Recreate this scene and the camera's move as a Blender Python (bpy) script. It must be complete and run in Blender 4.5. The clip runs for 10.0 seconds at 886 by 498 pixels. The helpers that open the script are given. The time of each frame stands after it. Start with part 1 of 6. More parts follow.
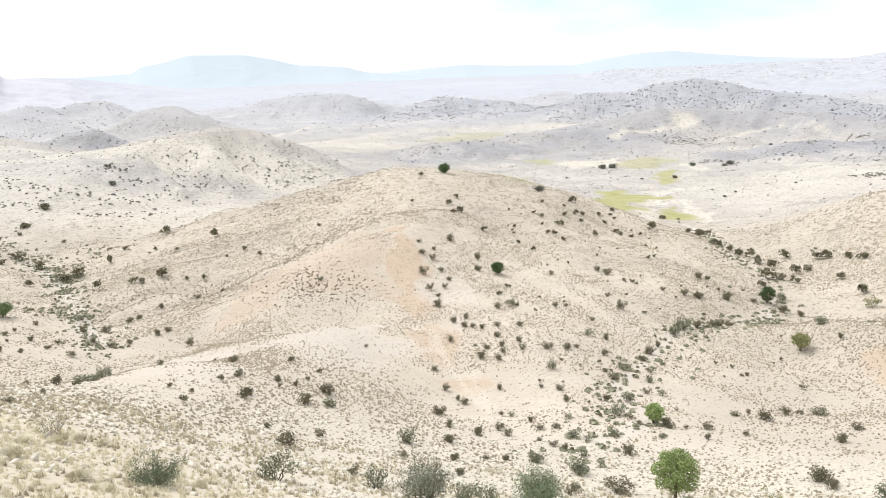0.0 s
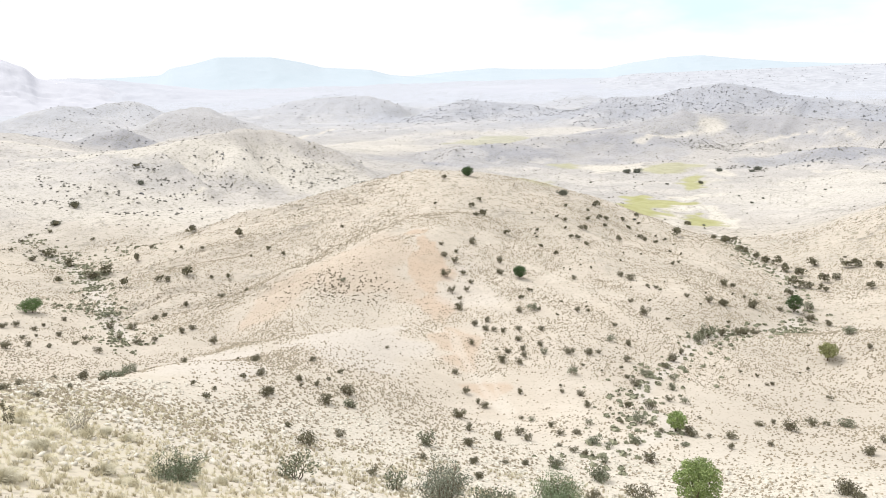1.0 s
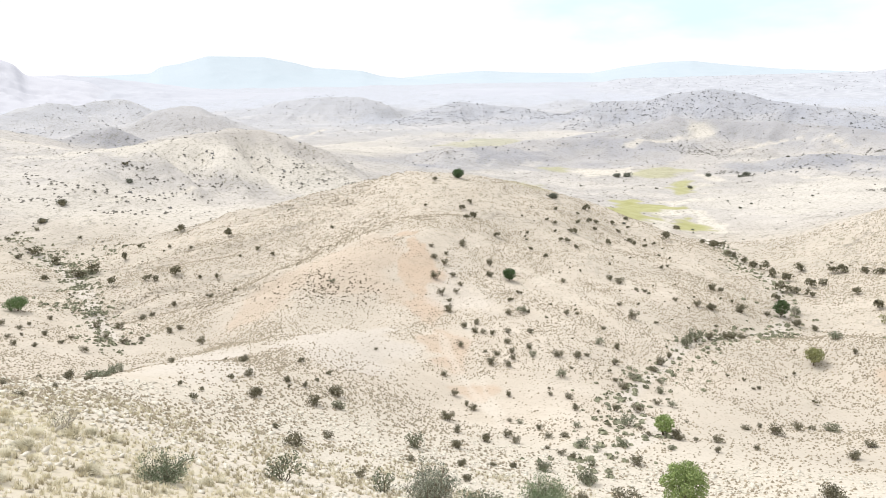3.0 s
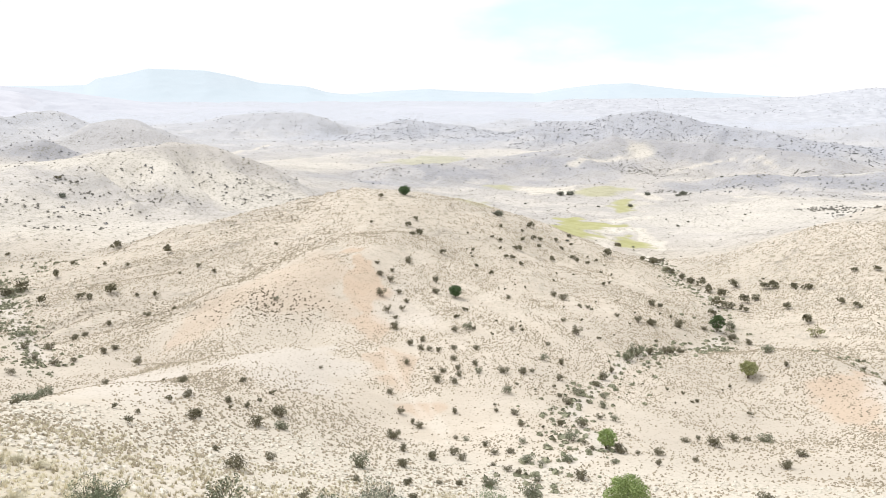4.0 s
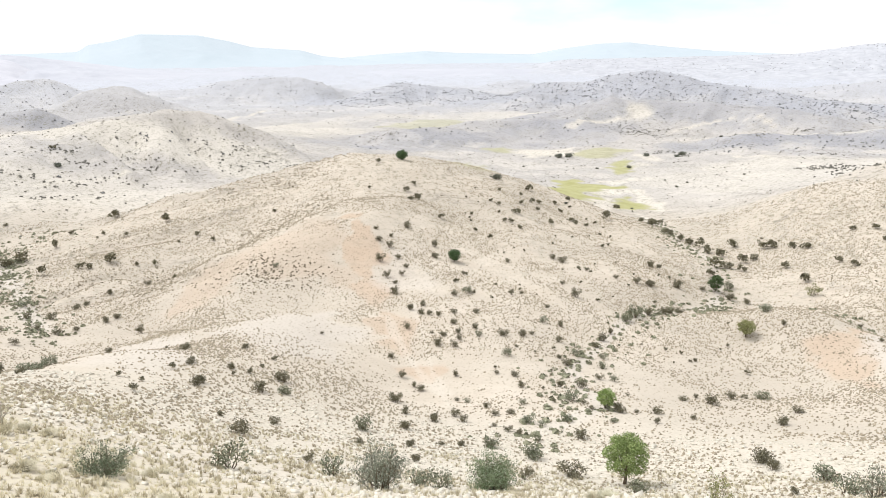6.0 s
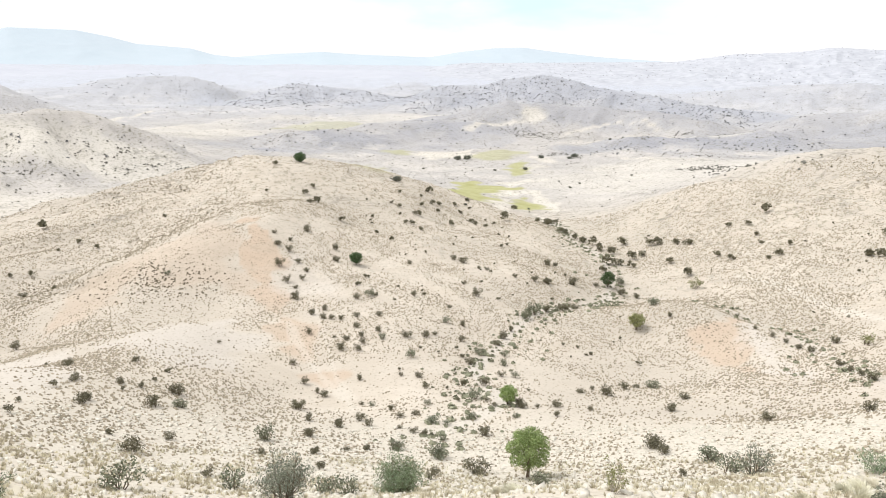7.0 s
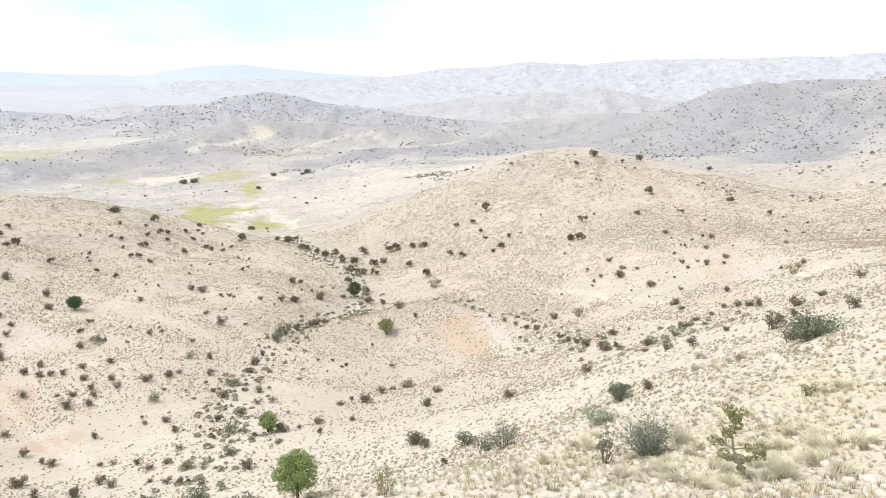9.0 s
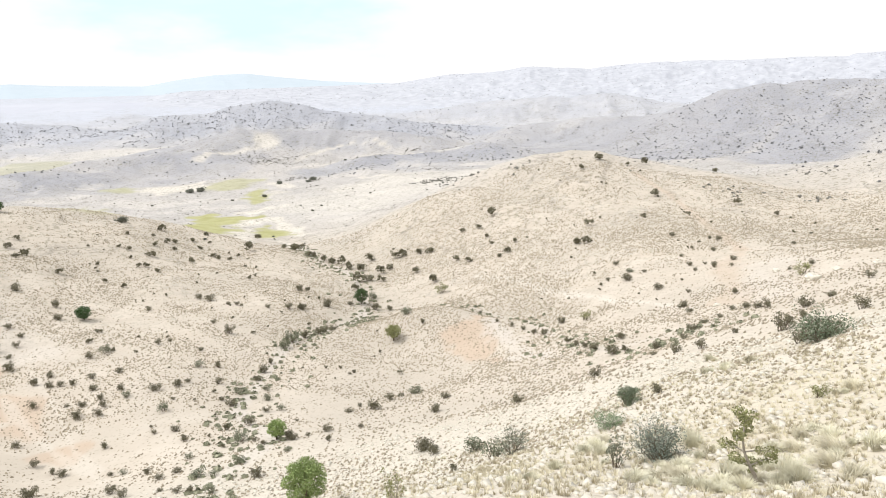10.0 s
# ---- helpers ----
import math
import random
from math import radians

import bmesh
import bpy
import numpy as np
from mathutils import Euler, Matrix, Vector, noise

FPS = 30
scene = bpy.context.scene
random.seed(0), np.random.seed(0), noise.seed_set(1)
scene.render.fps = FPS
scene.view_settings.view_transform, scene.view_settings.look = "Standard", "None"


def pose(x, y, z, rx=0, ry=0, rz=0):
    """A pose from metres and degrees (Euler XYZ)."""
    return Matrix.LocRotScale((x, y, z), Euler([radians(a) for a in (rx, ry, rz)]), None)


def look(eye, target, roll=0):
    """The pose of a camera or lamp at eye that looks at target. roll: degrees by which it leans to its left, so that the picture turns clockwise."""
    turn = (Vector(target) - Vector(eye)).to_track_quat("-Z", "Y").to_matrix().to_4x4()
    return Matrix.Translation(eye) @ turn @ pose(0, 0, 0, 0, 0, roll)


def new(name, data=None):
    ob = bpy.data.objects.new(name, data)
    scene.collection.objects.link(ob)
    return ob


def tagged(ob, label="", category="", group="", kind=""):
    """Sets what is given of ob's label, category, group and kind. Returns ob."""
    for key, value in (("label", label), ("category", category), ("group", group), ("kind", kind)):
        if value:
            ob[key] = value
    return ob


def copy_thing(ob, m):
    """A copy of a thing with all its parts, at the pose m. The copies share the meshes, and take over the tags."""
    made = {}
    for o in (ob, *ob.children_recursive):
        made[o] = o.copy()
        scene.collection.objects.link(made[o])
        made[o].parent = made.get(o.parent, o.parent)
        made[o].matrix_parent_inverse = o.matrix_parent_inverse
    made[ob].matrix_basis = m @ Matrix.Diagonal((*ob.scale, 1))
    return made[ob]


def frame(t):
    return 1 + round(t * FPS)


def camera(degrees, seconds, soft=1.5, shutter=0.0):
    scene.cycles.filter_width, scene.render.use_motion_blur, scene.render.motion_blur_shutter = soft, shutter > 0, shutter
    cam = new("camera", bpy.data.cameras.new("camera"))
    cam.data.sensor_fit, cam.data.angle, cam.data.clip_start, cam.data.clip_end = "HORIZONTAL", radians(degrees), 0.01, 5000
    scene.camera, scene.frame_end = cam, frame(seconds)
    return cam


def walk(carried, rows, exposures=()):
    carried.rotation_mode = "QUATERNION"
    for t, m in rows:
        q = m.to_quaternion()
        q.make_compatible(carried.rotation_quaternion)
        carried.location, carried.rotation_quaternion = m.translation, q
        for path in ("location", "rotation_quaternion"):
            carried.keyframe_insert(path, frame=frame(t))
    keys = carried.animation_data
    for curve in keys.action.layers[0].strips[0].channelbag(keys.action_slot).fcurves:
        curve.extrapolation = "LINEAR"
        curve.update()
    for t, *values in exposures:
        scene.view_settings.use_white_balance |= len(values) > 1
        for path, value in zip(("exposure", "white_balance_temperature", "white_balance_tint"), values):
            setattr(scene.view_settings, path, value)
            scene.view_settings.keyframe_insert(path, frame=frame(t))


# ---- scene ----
# ---- camera: one standpoint on the slope, the view turns to the east ----
EYE = Vector((0.0, 0.0, 70.0))
cam = camera(66.2, 10.0, soft=0.45)


def aim(t, yaw, dip, lean):
    """A row of the walk: degrees east of north, degrees below level, degrees of lean."""
    a, b = radians(yaw), radians(dip)
    way = Vector((math.sin(a) * math.cos(b), math.cos(a) * math.cos(b), -math.sin(b)))
    return t, look(EYE, EYE + way, -lean)


walk(cam, [
    aim(0.0, -3.79, 15.09, 1.73),
    aim(0.5, -4.52, 15.64, 1.73),
    aim(1.0, -5.72, 14.80, 1.40),
    aim(1.5, -5.53, 14.15, 1.05),
    aim(2.0, -5.54, 14.33, 0.79),
    aim(3.3, -4.02, 14.68, 0.41),
    aim(3.5, -2.75, 14.46, 0.16),
    aim(3.7, -1.63, 14.68, 0.08),
    aim(4.0, -0.17, 13.23, -0.53),
    aim(4.5, -0.00, 13.63, -0.00),
    aim(5.0, -0.97, 13.48, 0.65),
    aim(5.2, -1.21, 14.41, 0.38),
    aim(6.3, 1.74, 16.60, 0.11),
    aim(6.5, 3.58, 16.98, -0.35),
    aim(6.8, 6.04, 17.05, -1.11),
    aim(7.0, 8.55, 16.01, -0.91),
    aim(7.2, 10.09, 15.69, -0.95),
    aim(7.5, 16.53, 15.19, -0.63),
    aim(7.8, 22.68, 16.08, -0.56),
    aim(8.0, 25.04, 16.98, -0.48),
    aim(8.2, 24.36, 16.99, -0.46),
    aim(8.5, 26.44, 14.37, -0.63),
    aim(8.8, 29.39, 14.64, -0.36),
    aim(9.0, 30.72, 14.54, -0.14),
    aim(9.5, 29.92, 14.35, 0.60),
    aim(10.0, 30.18, 14.07, 0.79),
], exposures=[(0.0, 0.05), (5.0, 0.05), (8.0, 0.03), (10.0, 0.04)])

# ---- world: thin bright overcast over a clear sky ----
SUN_HEIGHT, SUN_TURN = radians(54), radians(300)
world = bpy.data.worlds.new("sky")
scene.world = world
world.use_nodes = True
wt = world.node_tree
wt.nodes.clear()
w_out = wt.nodes.new("ShaderNodeOutputWorld")
w_back = wt.nodes.new("ShaderNodeBackground")
w_back.inputs["Strength"].default_value = 0.1
w_sky = wt.nodes.new("ShaderNodeTexSky")
w_sky.sky_type = "NISHITA"
w_sky.sun_disc = False
w_sky.sun_elevation, w_sky.sun_rotation = SUN_HEIGHT, SUN_TURN
w_mix = wt.nodes.new("ShaderNodeMixRGB")
w_mix.inputs[2].default_value = (10.6, 10.7, 10.7, 1)
w_noise = wt.nodes.new("ShaderNodeTexNoise")
w_noise.inputs["Scale"].default_value = 2.2
w_noise.inputs["Detail"].default_value = 5
w_map = wt.nodes.new("ShaderNodeMapping")
w_map.inputs["Scale"].default_value = (1.0, 1.0, 3.2)
w_map.inputs["Location"].default_value = (0.35, 0.1, 0.0)
w_co = wt.nodes.new("ShaderNodeTexCoord")
w_ramp = wt.nodes.new("ShaderNodeMapRange")
w_ramp.inputs["From Min"].default_value, w_ramp.inputs["From Max"].default_value = 0.36, 0.52
w_ramp.inputs["To Min"].default_value, w_ramp.inputs["To Max"].default_value = 0.92, 1.0
w_gap = wt.nodes.new("ShaderNodeVectorMath")
w_gap.operation = "DISTANCE"
w_gap.inputs[1].default_value = (0.25, 0.965, 0.31)
w_flat = wt.nodes.new("ShaderNodeMapping")
w_flat.inputs["Scale"].default_value = (1.0, 1.0, 3.2)
w_wisp = wt.nodes.new("ShaderNodeTexNoise")
w_wisp.inputs["Scale"].default_value, w_wisp.inputs["Detail"].default_value = 7.0, 6
w_add = wt.nodes.new("ShaderNodeMath")
w_add.operation = "MULTIPLY_ADD"
w_add.inputs[1].default_value, w_add.inputs[2].default_value = 0.5, -0.25
w_sum = wt.nodes.new("ShaderNodeMath")
w_thin = wt.nodes.new("ShaderNodeMapRange")
w_thin.interpolation_type = "SMOOTHSTEP"
for key, v in (("From Min", 0.30), ("From Max", 0.06), ("To Min", 0.0), ("To Max", 1.0)):
    w_thin.inputs[key].default_value = v
w_veil = wt.nodes.new("ShaderNodeMixRGB")
w_veil.inputs[1].default_value, w_veil.inputs[2].default_value = (10.3, 10.4, 10.4, 1), (7.9, 10.2, 10.5, 1)
wt.links.new(w_co.outputs["Generated"], w_flat.inputs["Vector"])
wt.links.new(w_flat.outputs["Vector"], w_gap.inputs[0])
wt.links.new(w_flat.outputs["Vector"], w_wisp.inputs["Vector"])
wt.links.new(w_wisp.outputs["Fac"], w_add.inputs[0])
wt.links.new(w_gap.outputs["Value"], w_sum.inputs[0])
wt.links.new(w_add.outputs[0], w_sum.inputs[1])
wt.links.new(w_sum.outputs[0], w_thin.inputs["Value"])
wt.links.new(w_thin.outputs["Result"], w_veil.inputs[0])
wt.links.new(w_veil.outputs["Color"], w_mix.inputs[2])
wt.links.new(w_co.outputs["Generated"], w_map.inputs["Vector"])
wt.links.new(w_map.outputs["Vector"], w_noise.inputs["Vector"])
wt.links.new(w_noise.outputs["Fac"], w_ramp.inputs["Value"])
wt.links.new(w_ramp.outputs["Result"], w_mix.inputs[0])
wt.links.new(w_sky.outputs["Color"], w_mix.inputs[1])
wt.links.new(w_mix.outputs["Color"], w_back.inputs["Color"])
wt.links.new(w_back.outputs["Background"], w_out.inputs["Surface"])

sun_data = bpy.data.lights.new("sun", "SUN")
sun_data.energy, sun_data.angle, sun_data.color = 2.75, radians(25), (1.0, 0.975, 0.94)
sun = new("sun", sun_data)
sun.matrix_world = look((0, 0, 300), Vector((0, 0, 300)) - Vector((math.sin(SUN_TURN) * math.cos(SUN_HEIGHT), math.cos(SUN_TURN) * math.cos(SUN_HEIGHT), math.sin(SUN_HEIGHT))))


# ---- materials ----
class Nodes:
    """A small builder for node materials."""

    def __init__(self, name, rough=0.9):
        self.mat = bpy.data.materials.new(name)
        self.mat.use_nodes = True
        self.tree = self.mat.node_tree
        self.bsdf = self.tree.nodes["Principled BSDF"]
        self.bsdf.inputs["Roughness"].default_value = rough
        self.bsdf.inputs["Specular IOR Level"].default_value = 0.15
        self.place = self.tree.nodes.new("ShaderNodeNewGeometry").outputs["Position"]

    def link(self, a, b):
        self.tree.links.new(a, b)

    def noise(self, scale, detail=4, rough=0.6, at=None):
        n = self.tree.nodes.new("ShaderNodeTexNoise")
        n.inputs["Scale"].default_value, n.inputs["Detail"].default_value, n.inputs["Roughness"].default_value = scale, detail, rough
        self.link(at or self.place, n.inputs["Vector"])
        return n.outputs["Fac"]

    def steps(self, value, lo, hi, a=0.0, b=1.0):
        n = self.tree.nodes.new("ShaderNodeMapRange")
        n.interpolation_type = "SMOOTHSTEP"
        self.link(value, n.inputs["Value"])
        for key, v in (("From Min", lo), ("From Max", hi), ("To Min", a), ("To Max", b)):
            n.inputs[key].default_value = v
        return n.outputs["Result"]

    def mix(self, fac, a, b, how="MIX"):
        n = self.tree.nodes.new("ShaderNodeMixRGB")
        n.blend_type = how
        for sock, v in zip(n.inputs, (fac, a, b)):
            if isinstance(v, (int, float)):
                sock.default_value = v
            elif isinstance(v, tuple):
                sock.default_value = (*v, 1)
            else:
                self.link(v, sock)
        return n.outputs[0]

    def math(self, op, a, b):
        n = self.tree.nodes.new("ShaderNodeMath")
        n.operation = op
        for sock, v in zip(n.inputs, (a, b)):
            if isinstance(v, (int, float)):
                sock.default_value = v
            else:
                self.link(v, sock)
        return n.outputs[0]

    def cover(self, name):
        n = self.tree.nodes.new("ShaderNodeAttribute")
        n.attribute_name = name
        return n.outputs["Fac"]

    def bump(self, value, depth, strength=1.0):
        n = self.tree.nodes.new("ShaderNodeBump")
        n.inputs["Strength"].default_value, n.inputs["Distance"].default_value = strength, depth
        self.link(value, n.inputs["Height"])
        self.link(n.outputs["Normal"], self.bsdf.inputs["Normal"])

    def done(self, color):
        self.link(color, self.bsdf.inputs["Base Color"])
        return self.mat


def ground_material():
    n = Nodes("dry_ground", 0.95)
    fine, mid, wide = n.noise(2.6, 5, 0.7), n.noise(0.16, 4), n.noise(0.022, 4)
    soil = n.mix(n.steps(mid, 0.35, 0.65), (0.512, 0.452, 0.38), (0.562, 0.505, 0.435))
    soil = n.mix(n.steps(wide, 0.38, 0.62), soil, (0.485, 0.435, 0.372))
    # valley soil, tinted pinkish grey to stand for haze beyond the near hills
    soil = n.mix(n.cover("valley"), soil, n.mix(n.steps(mid, 0.35, 0.65), (0.448, 0.424, 0.41), (0.492, 0.468, 0.452)))
    soil = n.mix(n.math("MULTIPLY", n.cover("red"), n.steps(mid, 0.2, 0.6, 0.7, 1.0)), soil, (0.487, 0.385, 0.299))
    soil = n.mix(n.math("MULTIPLY", n.cover("pale"), n.steps(fine, 0.3, 0.6, 0.6, 1.0)), soil, (0.55, 0.507, 0.462))
    soil = n.mix(n.math("MULTIPLY", n.cover("straw"), n.steps(fine, 0.35, 0.6, 0.1, 0.8)), soil, (0.59, 0.54, 0.415))
    # grey plain soil, with the lilac of distance haze in its colour
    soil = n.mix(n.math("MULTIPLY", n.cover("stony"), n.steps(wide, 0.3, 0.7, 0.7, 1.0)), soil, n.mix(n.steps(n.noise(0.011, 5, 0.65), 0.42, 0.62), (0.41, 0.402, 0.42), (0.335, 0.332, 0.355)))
    strata = n.noise(0.012, 5, 0.62)
    soil = n.mix(n.math("MULTIPLY", n.cover("valley"), n.steps(strata, 0.53, 0.57, 0.0, 0.55)), soil, (0.585, 0.55, 0.515))
    soil = n.mix(n.math("MULTIPLY", n.cover("valley"), n.steps(n.noise(0.021, 5, 0.6), 0.45, 0.40, 0.0, 0.45)), soil, (0.40, 0.385, 0.375))
    # dark hill soil, its colour blued for distance haze
    soil = n.mix(n.math("MULTIPLY", n.cover("hazy_dark_hill"), n.steps(mid, 0.3, 0.7, 0.75, 1.0)), soil, n.mix(n.steps(n.noise(0.03, 4), 0.4, 0.6), (0.325, 0.333, 0.375), (0.285, 0.296, 0.343)))
    # lilac-blue distance haze, mixed straight into the ground colour
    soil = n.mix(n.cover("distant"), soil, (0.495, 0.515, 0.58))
    soil = n.mix(n.math("MULTIPLY", n.cover("wash"), 0.9), soil, (0.625, 0.585, 0.525))
    soil = n.mix(n.math("MULTIPLY", n.math("MULTIPLY", n.cover("rubble"), n.math("SUBTRACT", 1.0, n.cover("straw"))), n.steps(fine, 0.35, 0.6, 0.25, 0.95)), soil, (0.62, 0.575, 0.50))
    soil = n.mix(n.cover("field"), soil, n.mix(n.steps(mid, 0.3, 0.7), (0.34, 0.335, 0.15), (0.42, 0.41, 0.22)))
    soil = n.mix(n.steps(fine, 0.40, 0.30, 0.0, 0.5), soil, (0.34, 0.305, 0.235))
    spots = n.tree.nodes.new("ShaderNodeTexVoronoi")
    spots.inputs["Scale"].default_value = 1.35
    n.link(n.place, spots.inputs["Vector"])
    dots = n.math("MULTIPLY", n.steps(spots.outputs["Distance"], 0.32, 0.2), n.steps(mid, 0.35, 0.6, 0.25, 0.7))
    soil = n.mix(n.math("MULTIPLY", dots, n.steps(n.cover("stony"), 0.0, 0.6, 0.8, 0.2)), soil, (0.27, 0.235, 0.17))
    speck = n.math("MULTIPLY", n.steps(n.noise(0.55, 3, 0.75), 0.54, 0.62), n.cover("scrub"))
    for scale, width, depth in ((0.030, 0.016, 0.55), (0.075, 0.022, 0.4)):
        vein = n.math("ABSOLUTE", n.math("SUBTRACT", n.noise(scale, 5, 0.62), 0.5), 0.0)
        broken = n.steps(n.noise(0.05, 3), 0.45, 0.6)
        soil = n.mix(n.math("MULTIPLY", n.math("MULTIPLY", n.steps(vein, width, 0.0, 0.0, depth), broken), n.cover("scrub")), soil, (0.19, 0.18, 0.16))
    soil = n.mix(n.math("MULTIPLY", speck, 0.7), soil, (0.20, 0.19, 0.13))
    n.bump(n.math("ADD", fine, n.math("MULTIPLY", mid, 4.0)), 0.10, 0.6)
    return n.done(soil)


def leaf_material(name, dark, light, rough=0.7):
    n = Nodes(name, rough)
    info = n.tree.nodes.new("ShaderNodeObjectInfo").outputs["Random"]
    isle = n.tree.nodes.new("ShaderNodeNewGeometry").outputs["Random Per Island"]
    c = n.mix(isle, dark, light)
    c = n.mix(n.steps(info, 0.0, 1.0, 0.0, 0.3), c, (0.15, 0.14, 0.08))
    return n.done(c)


def plain_material(name, a, b, scale, rough=0.9, depth=0.02):
    n = Nodes(name, rough)
    f = n.noise(scale, 5, 0.7)
    n.bump(f, depth, 0.7)
    return n.done(n.mix(n.steps(f, 0.3, 0.7), a, b))


GROUND = ground_material()
BARK = plain_material("bark", (0.10, 0.075, 0.055), (0.20, 0.16, 0.12), 9.0)
LEAF_DARK = leaf_material("dark_scrub_leaves", (0.125, 0.118, 0.082), (0.27, 0.25, 0.175))
LEAF_GREY = leaf_material("grey_green_leaves", (0.15, 0.17, 0.115), (0.29, 0.31, 0.225))
LEAF_DEEP = leaf_material("deep_green_leaves", (0.045, 0.085, 0.035), (0.11, 0.18, 0.075))
LEAF_FRESH = leaf_material("fresh_green_leaves", (0.19, 0.29, 0.09), (0.42, 0.52, 0.21))
LEAF_OLIVE = leaf_material("olive_yellow_leaves", (0.21, 0.225, 0.095), (0.40, 0.405, 0.20))
TUSSOCK = leaf_material("dry_tussock", (0.225, 0.19, 0.143), (0.43, 0.368, 0.283))
NEAR_TUSSOCK = leaf_material("near_tussock", (0.46, 0.405, 0.295), (0.65, 0.585, 0.45))
DRY_SCRUB = leaf_material("brown_low_scrub", (0.21, 0.18, 0.135), (0.35, 0.30, 0.23))
PLAIN_TUSSOCK = leaf_material("plain_tussock", (0.30, 0.275, 0.24), (0.42, 0.39, 0.345))
STRAW = leaf_material("straw_grass", (0.68, 0.63, 0.48), (0.80, 0.75, 0.61))
ROCK = plain_material("limestone", (0.54, 0.50, 0.425), (0.70, 0.66, 0.585), 3.0)
# far scrub leaves, their colour greyed and lightened for haze
CLIFF_LEAF = leaf_material("hazy_cliff_leaves", (0.22, 0.22, 0.23), (0.30, 0.30, 0.31))
HILL_LEAF = leaf_material("hazy_hill_leaves", (0.23, 0.237, 0.26), (0.33, 0.337, 0.36))
FAR_LEAF = leaf_material("hazy_scrub_leaves", (0.20, 0.195, 0.175), (0.33, 0.32, 0.29))
# range colours with the blue and pallor of haze painted in
HAZE_CLIFF = plain_material("hazy_cliff_rock", (0.42, 0.432, 0.478), (0.52, 0.532, 0.575), 0.035, depth=6.0)
HAZE_BLUE = plain_material("hazy_blue_mountain", (0.455, 0.52, 0.575), (0.475, 0.535, 0.59), 0.004, depth=1.0)
HAZE_MESA = plain_material("hazy_mesa_rock", (0.485, 0.49, 0.545), (0.54, 0.543, 0.595), 0.012, depth=2.0)
HAZE_PALE = plain_material("hazy_pale_hills", (0.455, 0.468, 0.525), (0.50, 0.512, 0.565), 0.006, depth=2.0)

# ---- landforms: crest lines, streams and slopes of the valley, in metres ----
SPOTS = []


def form(name, *places):
    """One landform: the places through which its crest, stream or slope runs."""
    SPOTS.extend(places)


form("near_slope", (2, 26, 50.4), (-12, 24, 52.2), (16, 23, 52.3), (-5, 41, 40.9), (4, 47, 36.2), (18, 59, 27.9))
form("near_slope_left", (-18, 31, 48.7), (-26, 33, 50.4), (-36, 41, 48.5), (-38, 49, 44.4), (-42, 63, 39.2), (-44, 72, 34.6), (-55, 77, 31.2), (-52, 84, 30.0), (-47, 90, 28.9), (-62, 88, 25.5), (-59, 97, 21.5), (-53, 104, 20.5), (-20, 61, 32.9), (-4, 45, 38.6))
form("pale_nose", (-35, 74, 32.6), (-24, 85, 27.2), (-28, 100, 24.4), (-42, 115, 22.0), (-34, 124, 20.1), (-23, 118, 19.4), (-16, 118, 16.7), (-5, 106, 16.0), (-0, 94, 17.9))
form("nose_saddle", (-37, 137, 16.3), (-53, 128, 17.2))
form("main_hill_face", (-26, 163, 18.0), (-26, 144, 16.0), (-27, 194, 24.7))
form("west_rib", (-40, 193, 24.1), (-52, 174, 20.7), (-57, 152, 17.1), (-60, 134, 15.3))
form("west_rib_back", (-53, 218, 19.0), (-62, 200, 14.6), (-68, 180, 11.2))
form("main_ridge", (-25, 244, 27.9), (-35, 264, 31.7), (-17, 265, 29.7))
form("main_hill_west", (-93, 183, 14.8), (-94, 221, 16.5), (-78, 222, 18.3), (-64, 250, 23.4), (-61, 278, 25.3), (-86, 277, 16.5), (-105, 260, 11.9), (-120, 236, 10.7), (-125, 205, 11.7))
form("main_hill_east", (-0, 285, 24.2), (22, 275, 21.4), (34, 260, 18.1), (47, 246, 12.5), (58, 233, 9.5), (3, 174, 15.9), (13, 145, 17.1), (30, 177, 13.7), (-0, 222, 19.1), (16, 123, 17.3), (9, 104, 18.5), (39, 151, 14.0), (57, 169, 12.2), (42, 216, 12.9))
form("east_gully", (10, 75, 23.5), (23, 88, 20.4), (22, 107, 16.2), (31, 123, 14.0), (40, 138, 12.7), (51, 147, 11.1), (66, 157, 8.0), (75, 175, 6.9), (84, 205, 6.9), (82, 226, 5.6), (81, 245, 4.3), (87, 271, 3.0))
form("west_gully", (-73, 109, 17.8), (-85, 133, 14.0), (-102, 154, 11.2), (-125, 184, 10.8), (-129, 193, 10.6), (-158, 216, 9.6), (-185, 236, 9.2))
form("west_bank", (-114, 144, 16.2), (-93, 107, 22.2), (-95, 126, 16.8), (-118, 139, 16.9), (-157, 188, 14.6))
form("round_knoll", (53, 140, 13.4), (66, 137, 16.1), (75, 130, 18.6), (80, 117, 18.8), (77, 88, 22.7), (63, 131, 12.9), (51, 121, 12.6), (73, 116, 14.4), (36, 129, 14.1), (55, 103, 13.6))
form("knoll_foot", (41, 104, 15.4), (29, 113, 16.2), (41, 98, 16.3), (55, 76, 22.8), (29, 85, 20.6), (63, 87, 21.5))
form("near_slope_right", (29, 25, 48.3), (25, 16, 52.4), (41, 39, 42.6), (33, 62, 29.2), (36, 50, 33.3), (55, 58, 34.0), (42, 30, 46.3), (63, 35, 44.9), (61, 29, 49.9), (41, 19, 51.5), (25, 11, 55.2), (23, 18, 51.5), (68, 42, 42.4))
form("side_gully", (83, 164, 6.5), (92, 126, 11.8), (81, 93, 21.0), (75, 76, 26.9), (76, 67, 30.5), (85, 63, 34.4), (91, 58, 36.3))
